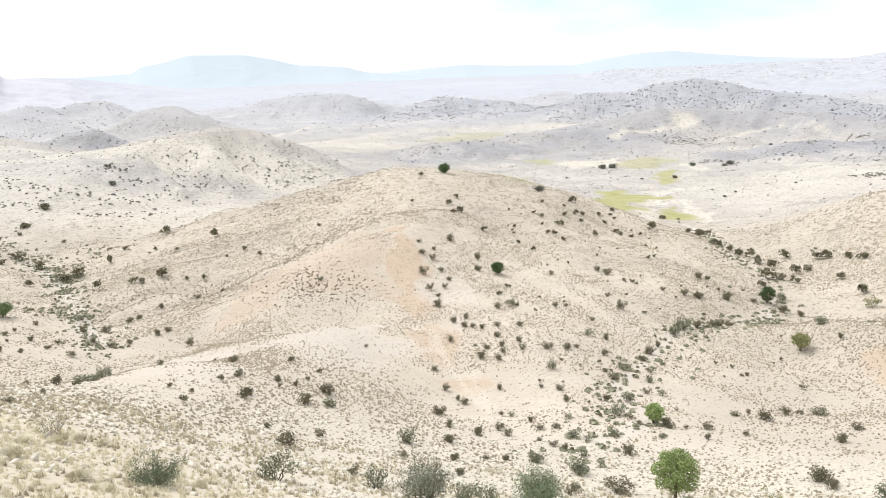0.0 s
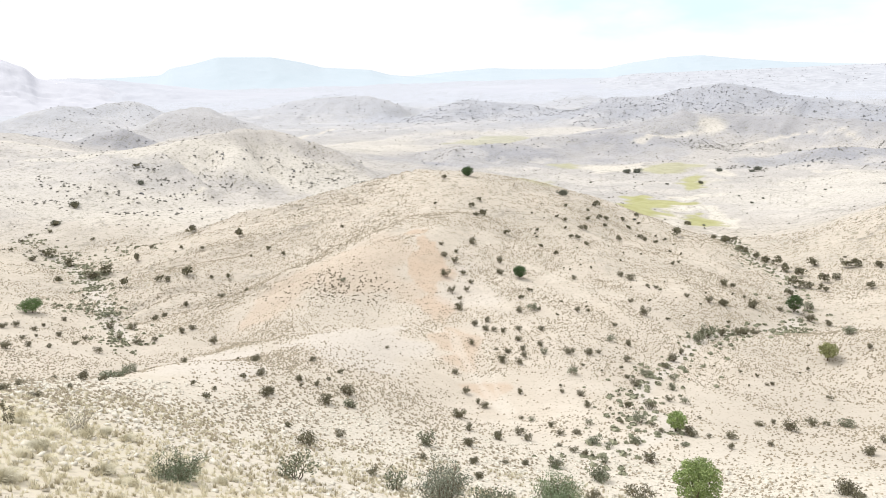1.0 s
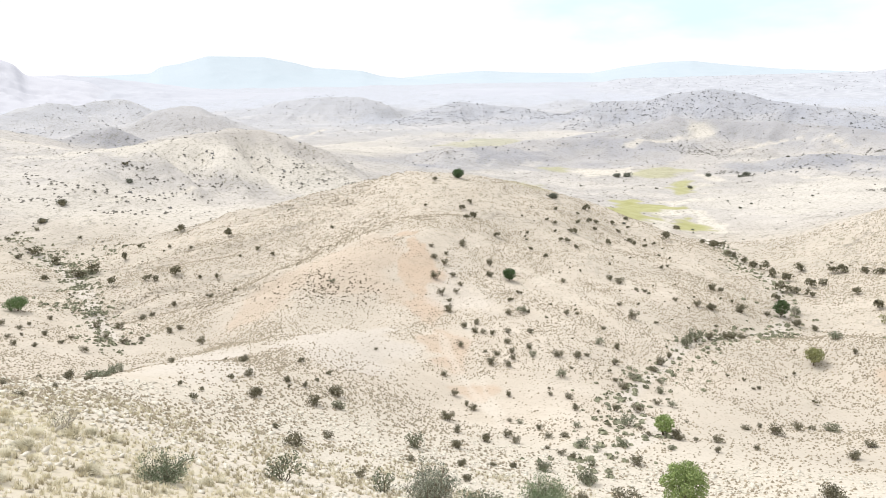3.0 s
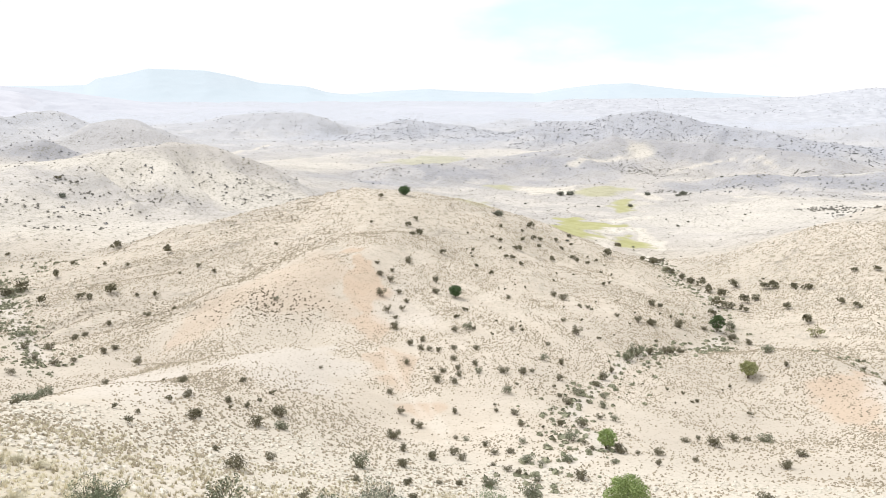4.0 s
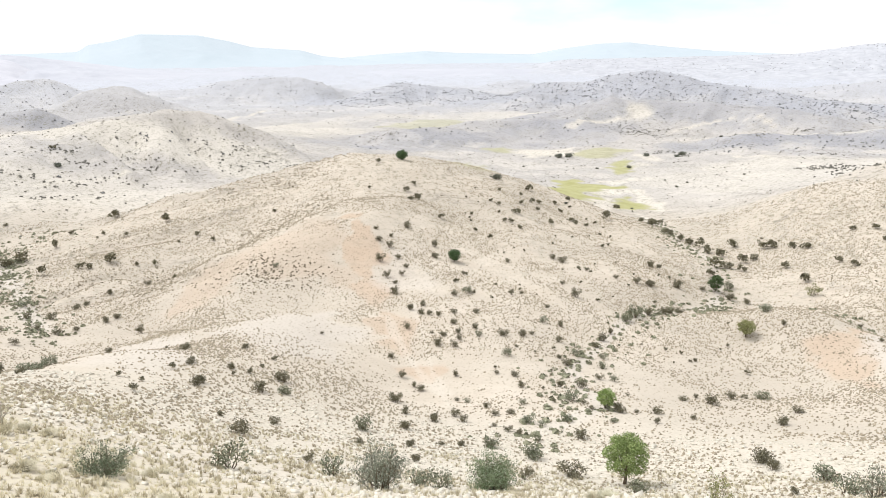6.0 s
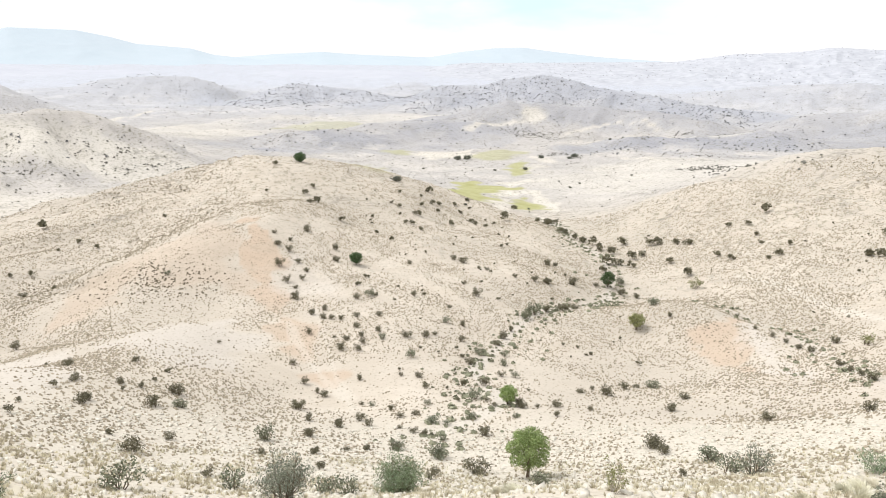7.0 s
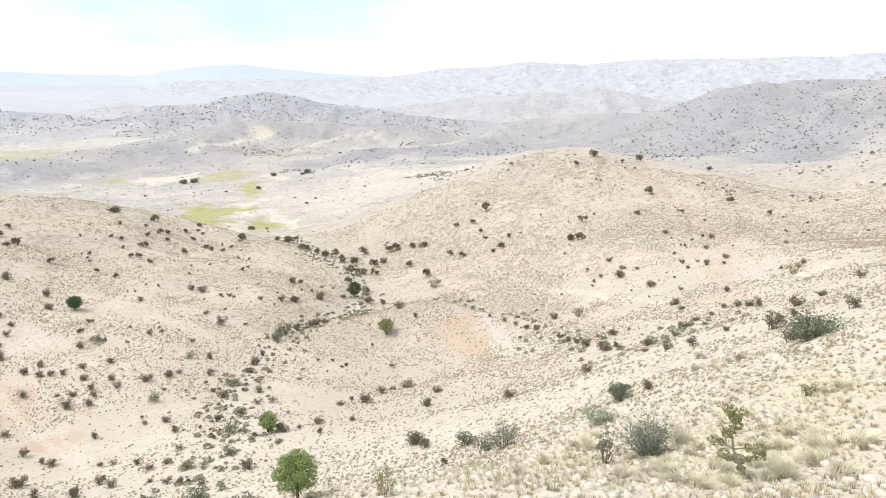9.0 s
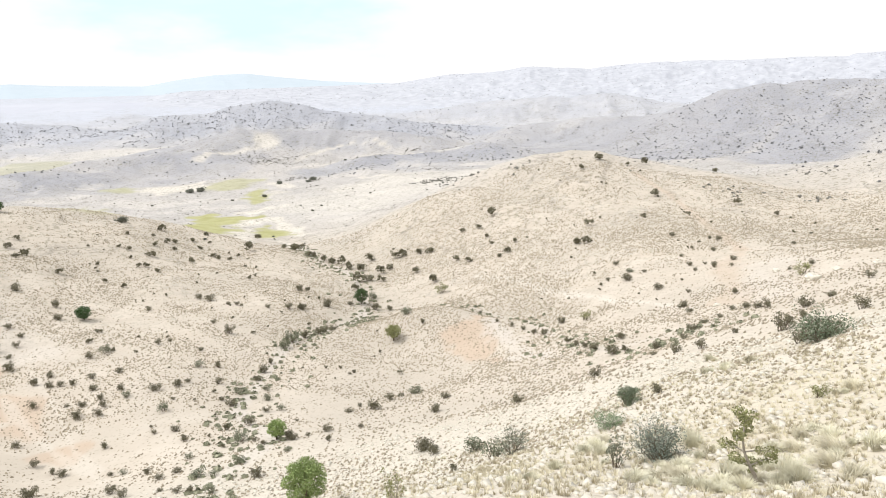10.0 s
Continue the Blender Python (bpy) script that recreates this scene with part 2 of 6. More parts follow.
form("right_hill", (205, 219, 35.6), (184, 234, 34.2), (162, 241, 26.9), (136, 245, 19.1), (118, 241, 12.4), (224, 207, 32.9), (242, 178, 24.6), (211, 133, 26.6), (180, 88, 29.9))
form("right_hill_face", (145, 159, 24.3), (120, 166, 17.0), (106, 123, 18.3), (102, 155, 13.5), (133, 121, 26.3), (120, 87, 30.6), (103, 86, 27.7), (121, 70, 35.5), (106, 51, 41.2), (107, 178, 12.5))
form("left_hill", (-171, 449, 31.2), (-207, 422, 23.7), (-139, 485, 17.2), (-103, 489, 0.6), (-176, 381, 7.5), (-110, 431, -0.6), (-240, 392, 15.9), (-320, 459, 28.1), (-371, 471, 35.8))
form("left_plain", (-275, 343, 23.3), (-230, 284, 18.6), (-195, 315, 12.6), (-150, 311, 7.5), (-174, 251, 12.9), (-166, 216, 12.8), (-140, 407, -0.6))
form("valley_floor", (76, 372, -2.9), (92, 322, -2.7), (128, 530, -7.6), (189, 430, -4.3), (124, 306, -0.4), (46, 563, -7.9))
form("valley_floor_east", (368, 202, 11.3), (429, 215, 14.4), (208, 422, 1.8))
form("camera_hill", (0, 0, 69.4), (0, 4, 64.6), (0, 9, 60.0), (-6, 4, 64.6), (6, 4, 64.6), (0, -8, 70.5), (0, -30, 76), (-60, -40, 70), (60, -40, 78), (0, -150, 90))
form("hills_behind", (-200, -100, 64), (200, -80, 72), (-300, 100, 48), (-400, 300, 40), (300, 50, 52), (450, 100, 36), (-500, -200, 40), (500, -200, 40), (0, -500, 60))
form("left_hollow", (-278, 463, 15), (-245, 468, 16), (-300, 500, 14), (-262, 500, 13))
form("valley_rim", (0, 760, -9), (-330, 700, -4), (330, 660, -6), (600, 450, 4), (-600, 480, 6), (-560, 0, 20), (700, 0, 20))

CONTROL = np.array(SPOTS, dtype=float)
SOFT = 9.0


def kernel(x, y):
    d = (x[:, None] - CONTROL[None, :, 0]) ** 2 + (y[:, None] - CONTROL[None, :, 1]) ** 2
    return np.sqrt(d + SOFT ** 2)


_n = len(CONTROL)
_a = np.zeros((_n + 3, _n + 3))
_a[:_n, :_n] = kernel(CONTROL[:, 0], CONTROL[:, 1]) - np.eye(_n) * 1.2
_a[:_n, _n:] = np.c_[np.ones(_n), CONTROL[:, :2] / 100]
_a[_n:, :_n] = _a[:_n, _n:].T
WEIGHTS = np.linalg.solve(_a, np.r_[CONTROL[:, 2], 0, 0, 0])


def lattice(ix, iy, seed):
    h = (ix * 374761393 + iy * 668265263 + seed * 1442695041) & 0x7FFFFFFF
    h = ((h ^ (h >> 13)) * 1274126177) & 0x7FFFFFFF
    return ((h ^ (h >> 16)) & 0xFFFF) / 65535.0


def grain(x, y, size, seed=1):
    """Smooth value noise, -1 to 1, with features of that size in metres."""
    u, v = x / size + 1000.0, y / size + 1000.0
    iu, iv = np.floor(u).astype(np.int64), np.floor(v).astype(np.int64)
    fu, fv = u - iu, v - iv
    fu, fv = fu * fu * (3 - 2 * fu), fv * fv * (3 - 2 * fv)
    a = lattice(iu, iv, seed) * (1 - fu) + lattice(iu + 1, iv, seed) * fu
    b = lattice(iu, iv + 1, seed) * (1 - fu) + lattice(iu + 1, iv + 1, seed) * fu
    return 2 * (a * (1 - fv) + b * fv) - 1


def ease(v, lo, hi):
    t = np.clip((v - lo) / (hi - lo), 0, 1)
    return t * t * (3 - 2 * t)


def blob(x, y, cx, cy, length, width, turn=0.0, edge=0.35, seed=11):
    """Cover of an oval patch with an uneven edge, 0 to 1."""
    a = radians(turn)
    u = ((x - cx) * math.cos(a) + (y - cy) * math.sin(a)) / length
    v = ((y - cy) * math.cos(a) - (x - cx) * math.sin(a)) / width
    size = max(4.0, min(length, width))
    d = np.sqrt(u * u + v * v) + 0.22 * grain(x, y, size * 0.5, seed) + 0.12 * grain(x, y, size * 0.17, seed + 1)
    return 1 - ease(d, 1 - edge, 1 + edge * 0.5)


# the crests of the hills, in metres
RIDGES = []


def ridge(name, wide, grey, scrub, ribs, depth, *places):
    """One crest line through the places: half width of the hill, how grey and how scrubby it is, and the spacing and depth of its ravines."""
    RIDGES.append((np.array(places, float), wide, grey, scrub, ribs, depth, len(RIDGES)))


ridge("main_hill", 34, 0.0, 0.0, 14, 0.02, (-99, 257, 19.6), (-84, 260, 21.6), (-74, 262, 23.6), (-63, 263, 25.6), (-54, 263, 27.8), (-47, 263, 30.0), (-40, 263, 31.2), (-32, 266, 31.4), (-21, 272, 29.9), (-10, 277, 27.9), (4, 279, 25.3), (15, 275, 22.8), (27, 271, 19.6), (35, 266, 17.0), (43, 259, 15.1), (48, 252, 13.6), (57, 243, 11.0))
ridge("spur", 20, 0, 0, 9, 0.1, (-15, 213, 25.9), (-25, 207, 25.0), (-32, 201, 23.2), (-40, 191, 22.1), (-52, 179, 19.6), (-56, 169, 19.3), (-61, 160, 16.9), (-64, 151, 14.5), (-66, 140, 12.5), (-66, 130, 13.4))
ridge("left_hill", 95, 0.05, 0.1, 22, 0.6, (-212, 374, 29.7), (-200, 386, 30.6), (-191, 396, 32.2), (-182, 406, 33.3), (-173, 416, 34.1), (-163, 425, 34.4), (-155, 433, 34.0), (-150, 440, 31.7), (-142, 448, 27.3), (-134, 458, 22.9), (-126, 468, 16.9), (-113, 479, 10.4), (-104, 489, 5.5))
ridge("right_hill", 60, 0, 0, 16, 0.12, (156, 232, 26.5), (168, 233, 33.4), (179, 232, 36.9), (191, 231, 38.6), (196, 227, 39.8), (205, 219, 39.4), (210, 214, 37.4), (218, 202, 35.1), (223, 191, 33.7), (227, 181, 32.9))
ridge("pale_ridge", 55, 0.0, 0.1, 16, 0.25, (327, 231, 20.6), (325, 214, 24.6), (323, 195, 27.4), (318, 181, 29.7), (312, 170, 32.8), (308, 161, 35.5), (302, 152, 37.1), (303, 130, 40.5))
ridge("dark_mound", 62, 0.75, 0.6, 20, 0.3, (-346, 514, 21.0), (-335, 518, 24.9), (-320, 523, 29.1), (-309, 526, 31.1), (-298, 528, 26.6), (-287, 531, 19.4), (-276, 533, 14.4))
ridge("west_range", 150, 0.3, 0.2, 45, 0.4, (-679, 865, 13.1), (-668, 885, 19.2), (-657, 905, 24.9), (-638, 928, 32.1), (-631, 944, 32.9), (-619, 963, 26.2), (-604, 983, 30.9), (-575, 1010, 35.3), (-559, 1029, 26.6), (-528, 1055, 11.0))
ridge("pale_mount", 170, 0.14, 0.08, 50, 0.4, (-462, 772, 0.2), (-445, 790, 8.3), (-427, 808, 20.7), (-408, 825, 28.3), (-399, 836, 31.1), (-388, 849, 33.9), (-379, 860, 30.0), (-367, 872, 21.0), (-352, 886, 9.4), (-323, 904, -5.8))
ridge("north_range", 170, 0.48, 0.2, 50, 0.35, (-452, 1272, 6.7), (-420, 1275, 16.8), (-399, 1273, 18.9), (-358, 1277, 23.8), (-327, 1278, 28.9), (-286, 1280, 28.9), (-254, 1278, 22.8), (-228, 1275, 16.8), (-202, 1272, 6.7), (-176, 1268, -16.7))
ridge("dotted_hill", 120, 0.9, 1.25, 34, 0.4, (-181, 1136, -15.0), (-144, 1141, 0.3), (-116, 1144, 10.3), (-88, 1147, 17.5), (-65, 1148, 20.2), (-41, 1149, 18.3), (-4, 1150, 17.4), (43, 1149, 11.0), (81, 1147, 3.7), (114, 1144, 0.1))
ridge("far_knoll", 110, 0.45, 0.3, 40, 0.3, (69, 1498, -5.8), (117, 1495, 8.8), (153, 1492, 12.5), (190, 1488, 6.7), (219, 1484, 0.9))
ridge("big_hill", 150, 0.95, 1.2, 36, 0.28, (99, 1045, 6.2), (133, 1039, 19.1), (181, 1029, 26.2), (213, 1020, 27.4), (228, 1014, 31.7), (258, 1004, 37.7), (288, 993, 42.8), (316, 982, 39.2), (341, 970, 33.4), (357, 960, 27.6), (397, 940, 22.5), (427, 922, 18.2), (457, 903, 11.9), (484, 884, 7.4), (510, 865, 3.8), (543, 840, 1.0))
ridge("bare_foothill", 85, 0.6, 0.12, 26, 0.36, (121, 750, 4.7), (140, 751, 12.0), (164, 750, 17.5), (182, 749, 21.2), (200, 748, 21.9), (224, 745, 19.1), (251, 735, 16.8), (275, 718, 16.2), (298, 701, 16.4), (319, 684, 16.0), (338, 666, 15.8), (352, 651, 11.2))
ridge("low_rise", 60, 0.5, 0.2, 20, 0.3, (-71, 550, -7.2), (-56, 566, 1.1), (-40, 581, 5.1), (-27, 595, 5.9), (-12, 616, 4.7), (8, 640, 4.8), (36, 663, 5.7), (65, 679, 5.3), (94, 682, 6.2), (122, 683, 4.9), (151, 684, -0.8))
ridge("grey_bank", 62, 0.7, 0.6, 22, 0.35, (216, 560, -5.5), (243, 560, 2.0), (275, 556, 3.8), (302, 553, 5.3), (330, 548, 7.1), (350, 530, 12.5), (360, 517, 10.8), (374, 501, 7.1), (387, 485, 4.5))
ridge("bare_range", 190, 0.5, 0.15, 60, 0.4, (612, 1259, -1.0), (681, 1217, 11.5), (746, 1172, 22.8), (808, 1123, 32.0), (870, 1068, 36.7), (896, 1040, 31.1), (931, 1000, 39.3), (958, 967, 37.0), (997, 919, 27.5), (1039, 862, 19.3))
ridge("low_swell", 95, 0.45, 0.15, 34, 0.3, (462, 726, -4.9), (491, 706, 5.9), (508, 694, 12.7), (557, 655, 16.6), (587, 628, 18.6), (611, 605, 10.5), (630, 586, 0.7))
ridge("scrub_hill", 205, 0.7, 0.7, 50, 0.35, (489, 501, 1.1), (518, 497, 14.8), (546, 494, 26.6), (574, 491, 37.1), (602, 486, 46.7), (626, 471, 54.9), (645, 452, 60.3), (661, 438, 56.2), (678, 419, 59.2), (689, 403, 64.0), (695, 384, 67.5), (701, 363, 68.3), (721, 310, 73.4), (737, 255, 73.2))
ridge("scrub_hill_spur", 62, 0.8, 0.15, 26, 0.25, (638, 448, 60.4), (595, 427, 39.3), (546, 414, 23.5), (495, 402, 11.8), (448, 384, 2.1))
ridge("scrub_hill_spur2", 58, 0.8, 0.15, 26, 0.25, (682, 399, 64.0), (631, 371, 39.7), (576, 351, 22.9), (526, 324, 15.7), (472, 302, 8.2))


def along(x, y, line):
    """Distance from a crest line, its height at the nearest place, and how far along it that is."""
    best, high, run = np.full(len(x), 1e9), np.zeros(len(x)), np.zeros(len(x))
    gone = 0.0
    for (ax, ay, az), (bx, by, bz) in zip(line, line[1:]):
        dx, dy = bx - ax, by - ay
        k = np.clip(((x - ax) * dx + (y - ay) * dy) / (dx * dx + dy * dy), 0, 1)
        d = np.hypot(x - ax - k * dx, y - ay - k * dy)
        near = d < best
        best, high, run = np.where(near, d, best), np.where(near, az + k * (bz - az), high), np.where(near, gone + k * math.hypot(dx, dy), run)
        gone += math.hypot(dx, dy)
    return best, high, run


def near_ridge(x, y, line, wide):
    lo, hi = line.min(0) - wide, line.max(0) + wide
    return np.flatnonzero((x > lo[0]) & (x < hi[0]) & (y > lo[1]) & (y < hi[1]))


def raise_ridges(x, y, z):
    """The ground z with every crest drawn up out of it, its flanks cut by ravines."""
    for line, wide, _, _, ribs, depth, seed in RIDGES:
        at = near_ridge(x, y, line, wide)
        if not len(at):
            continue
        px, py = x[at], y[at]
        d, high, run = along(px, py, line)
        wob = 0.5 * ribs * grain(px, py, ribs * 1.3, 130 + seed)
        t = np.clip(d / (wide * (1 + 0.15 * grain(px, py, ribs * 2.5, 160 + seed))), 0, 1)
        cut = 1 - 1.9 * np.abs(grain(run + wob, d * 0.22, ribs, 100 + seed))
        cut2 = 1 - 1.9 * np.abs(grain(run + 0.4 * wob, d * 0.3, ribs * 0.36, 120 + seed))
        keep = (1 - t) ** 1.45
        keep = np.clip(keep + depth * (cut + 0.4 * cut2) * np.clip(t * 5, 0, 1) * keep * (1 - keep) * 1.5, 0, 1)
        z[at] += np.maximum(high - z[at], -2.0) * keep
    return z


def ridge_cover(x, y, which):
    """How grey (2) or scrubby (3) the hills make the ground, 0 to 1."""
    out = np.zeros(len(x))
    for r in RIDGES:
        if r[which]:
            at = near_ridge(x, y, r[0], r[1])
            if len(at):
                d = along(x[at], y[at], r[0])[0] / r[1] + 0.2 * grain(x[at], y[at], r[4] * 1.5, 140 + r[6]) + 0.1 * grain(x[at], y[at], r[4] * 0.4, 150 + r[6])
                out[at] = np.maximum(out[at], r[which] * (1 - ease(d, 0.4, 0.88)))
    return out


# hilltops from which rills run down: x, y, reach
RILLS = [(-28, 245, 140), (200, 222, 140)]


def rills(x, y, tops=RILLS):
    """Furrows that run down from the hilltops, 0 to 1."""
    out = np.zeros(len(x))
    for cx, cy, reach in tops:
        d = np.hypot(x - cx, y - cy)
        a = np.arctan2(y - cy, x - cx) + 0.25 * grain(x, y, 30, 12)
        cut = 1 - np.abs(grain(a * 40, d * 0.02, 4.5, 13))
        out = np.maximum(out, cut ** 3 * ease(d, 6, 30) * (1 - ease(d, reach * 0.7, reach)))
    return out * (1 - 0.85 * blob(x, y, -38, 160, 24, 34, 20, 0.4))


def height(x, y):
    """The ground's height at places x, y (arrays)."""
    x, y = np.asarray(x, float), np.asarray(y, float)
    r = np.hypot(x, y)
    z = np.empty_like(x)
    for i in range(0, len(x), 40000):
        s = slice(i, i + 40000)
        z[s] = kernel(x[s], y[s]) @ WEIGHTS[:_n] + WEIGHTS[_n] + (WEIGHTS[_n + 1] * x[s] + WEIGHTS[_n + 2] * y[s]) / 100
    far = -8 + 2.5 * grain(x, y, 160, 5) + 1.2 * grain(x, y, 60, 6) + 10 * ease(r, 2200, 4500)
    z = z + (far - z) * ease(r, 560, 800)
    z = raise_ridges(x, y, z)
    level = np.clip(1 - blob(x, y, 115, 430, 70, 150, 0, 0.5), 0, 1)
    wx, wy = x + 25 * grain(x, y, 80, 16), y + 25 * grain(x, y, 80, 17)
    crag = 1 - np.abs(grain(wx, wy, 95, 18)) * 1.6
    crag2 = 1 - np.abs(grain(wx, wy, 34, 19)) * 1.6
    z = z + level * ((1.2 * ease(r, 290, 420) + 1.4 * ease(r, 600, 900)) * (crag - 0.4) + (1.3 * ease(r, 290, 420) + 0.8 * ease(r, 500, 800)) * (crag2 - 0.4) + 0.5 * ease(r, 290, 420) * (1 - 1.6 * np.abs(grain(wx, wy, 13, 20))))
    west = blob(x, y, -160, 250, 75, 80, 20, 0.6)
    z = z + west * (1.7 * (crag2 - 0.5) + 0.7 * (1 - 1.6 * np.abs(grain(wx, wy, 13, 20)) - 0.4))
    rough = ease(r, 20, 160)
    z = z + (0.12 + 0.35 * rough) * grain(x, y, 14, 2) + (0.06 + 0.2 * rough) * grain(x, y, 5.5, 3) + 0.05 * grain(x, y, 1.6, 4)
    z = z - (0.12 + 1.9 * ease(-x, 20, 60)) * rills(x, y)
    return z + 0.9 * ease(r, 140, 320) * grain(x, y, 38, 7)


def trail(x, y, width, *places):
    """Cover of a footpath through the places, 0 to 1."""
    best = np.full(len(x), 1e9)
    for (ax, ay), (bx, by) in zip(places, places[1:]):
        dx, dy = bx - ax, by - ay
        k = np.clip(((x - ax) * dx + (y - ay) * dy) / (dx * dx + dy * dy), 0, 1)
        best = np.minimum(best, np.hypot(x - ax - k * dx, y - ay - k * dy))
    best = best + 0.5 * width * grain(x, y, 5, 15)
    return 1 - ease(best, 0.4 * width, 1.3 * width)


def plot(x, y, edge, *corners):
    """Cover of a plot of land with these corners and an uneven border, 0 to 1."""
    wide = np.ptp(np.array(corners), axis=0).max()
    lo, hi = np.min(corners, axis=0) - wide, np.max(corners, axis=0) + wide
    out = np.zeros(len(x))
    at = np.flatnonzero((x > lo[0]) & (x < hi[0]) & (y > lo[1]) & (y < hi[1]))
    px, py = x[at], y[at]
    inside, best = np.zeros(len(at), bool), np.full(len(at), 1e9)
    for (ax, ay), (bx, by) in zip(corners, corners[1:] + corners[:1]):
        dx, dy = bx - ax, by - ay
        k = np.clip(((px - ax) * dx + (py - ay) * dy) / (dx * dx + dy * dy), 0, 1)
        best = np.minimum(best, np.hypot(px - ax - k * dx, py - ay - k * dy))
        if ay != by:
            inside ^= ((ay > py) != (by > py)) & (px < ax + (py - ay) * dx / dy)
    best = np.where(inside, best, -best) + 0.09 * wide * grain(px, py, wide * 0.22, 23) + 0.05 * wide * grain(px, py, wide * 0.07, 24)
    out[at] = ease(best, -edge, edge)
    return out


def any_of(*covers):
    out = covers[0]
    for c in covers[1:]:
        out = np.maximum(out, c)
    return out


def build_ground():
    turns = np.radians(np.r_[np.arange(-48, 76, 0.21), np.arange(76, 312, 2.4)])
    radii = [0.6]
    while radii[-1] < 4900:
        r = radii[-1]
        radii.append(r * (1.08 if r < 14 else 1.018 if r < 24 else 1.0092 if r < 330 else 1.008 if r < 660 else 1.011 if r < 1300 else 1.025))
    radii = np.array(radii)
    na, nr = len(turns), len(radii)
    x = (radii[:, None] * np.sin(turns)[None, :]).ravel()
    y = (radii[:, None] * np.cos(turns)[None, :]).ravel()
    x, y = np.r_[0.0, x], np.r_[0.0, y]
    z = height(x, y)
    i, j = np.meshgrid(np.arange(nr - 1), np.arange(na), indexing="ij")
    j2 = (j + 1) % na
    quads = np.stack([i * na + j, i * na + j2, (i + 1) * na + j2, (i + 1) * na + j], -1).reshape(-1, 4) + 1
    k = np.arange(na)
    tris = np.stack([np.zeros(na, int), k + 1, (k + 1) % na + 1], -1)[:, ::-1]
    mesh = bpy.data.meshes.new("ground")
    mesh.vertices.add(len(x))
    mesh.vertices.foreach_set("co", np.stack([x, y, z], -1).ravel())
    loops = np.r_[quads.ravel(), tris.ravel()]
    mesh.loops.add(len(loops))
    mesh.loops.foreach_set("vertex_index", loops)
    starts = np.r_[np.arange(len(quads)) * 4, len(quads) * 4 + np.arange(na) * 3]
    mesh.polygons.add(len(starts))
    mesh.polygons.foreach_set("loop_start", starts)
    mesh.update(calc_edges=True)
    mesh.polygons.foreach_set("use_smooth", np.ones(len(starts), bool))
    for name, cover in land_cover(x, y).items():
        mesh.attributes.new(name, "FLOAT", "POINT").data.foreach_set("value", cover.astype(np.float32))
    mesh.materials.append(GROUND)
    return tagged(new("ground", mesh), "dry cream and reddish hills with sparse scrub", "ground", kind="structure")


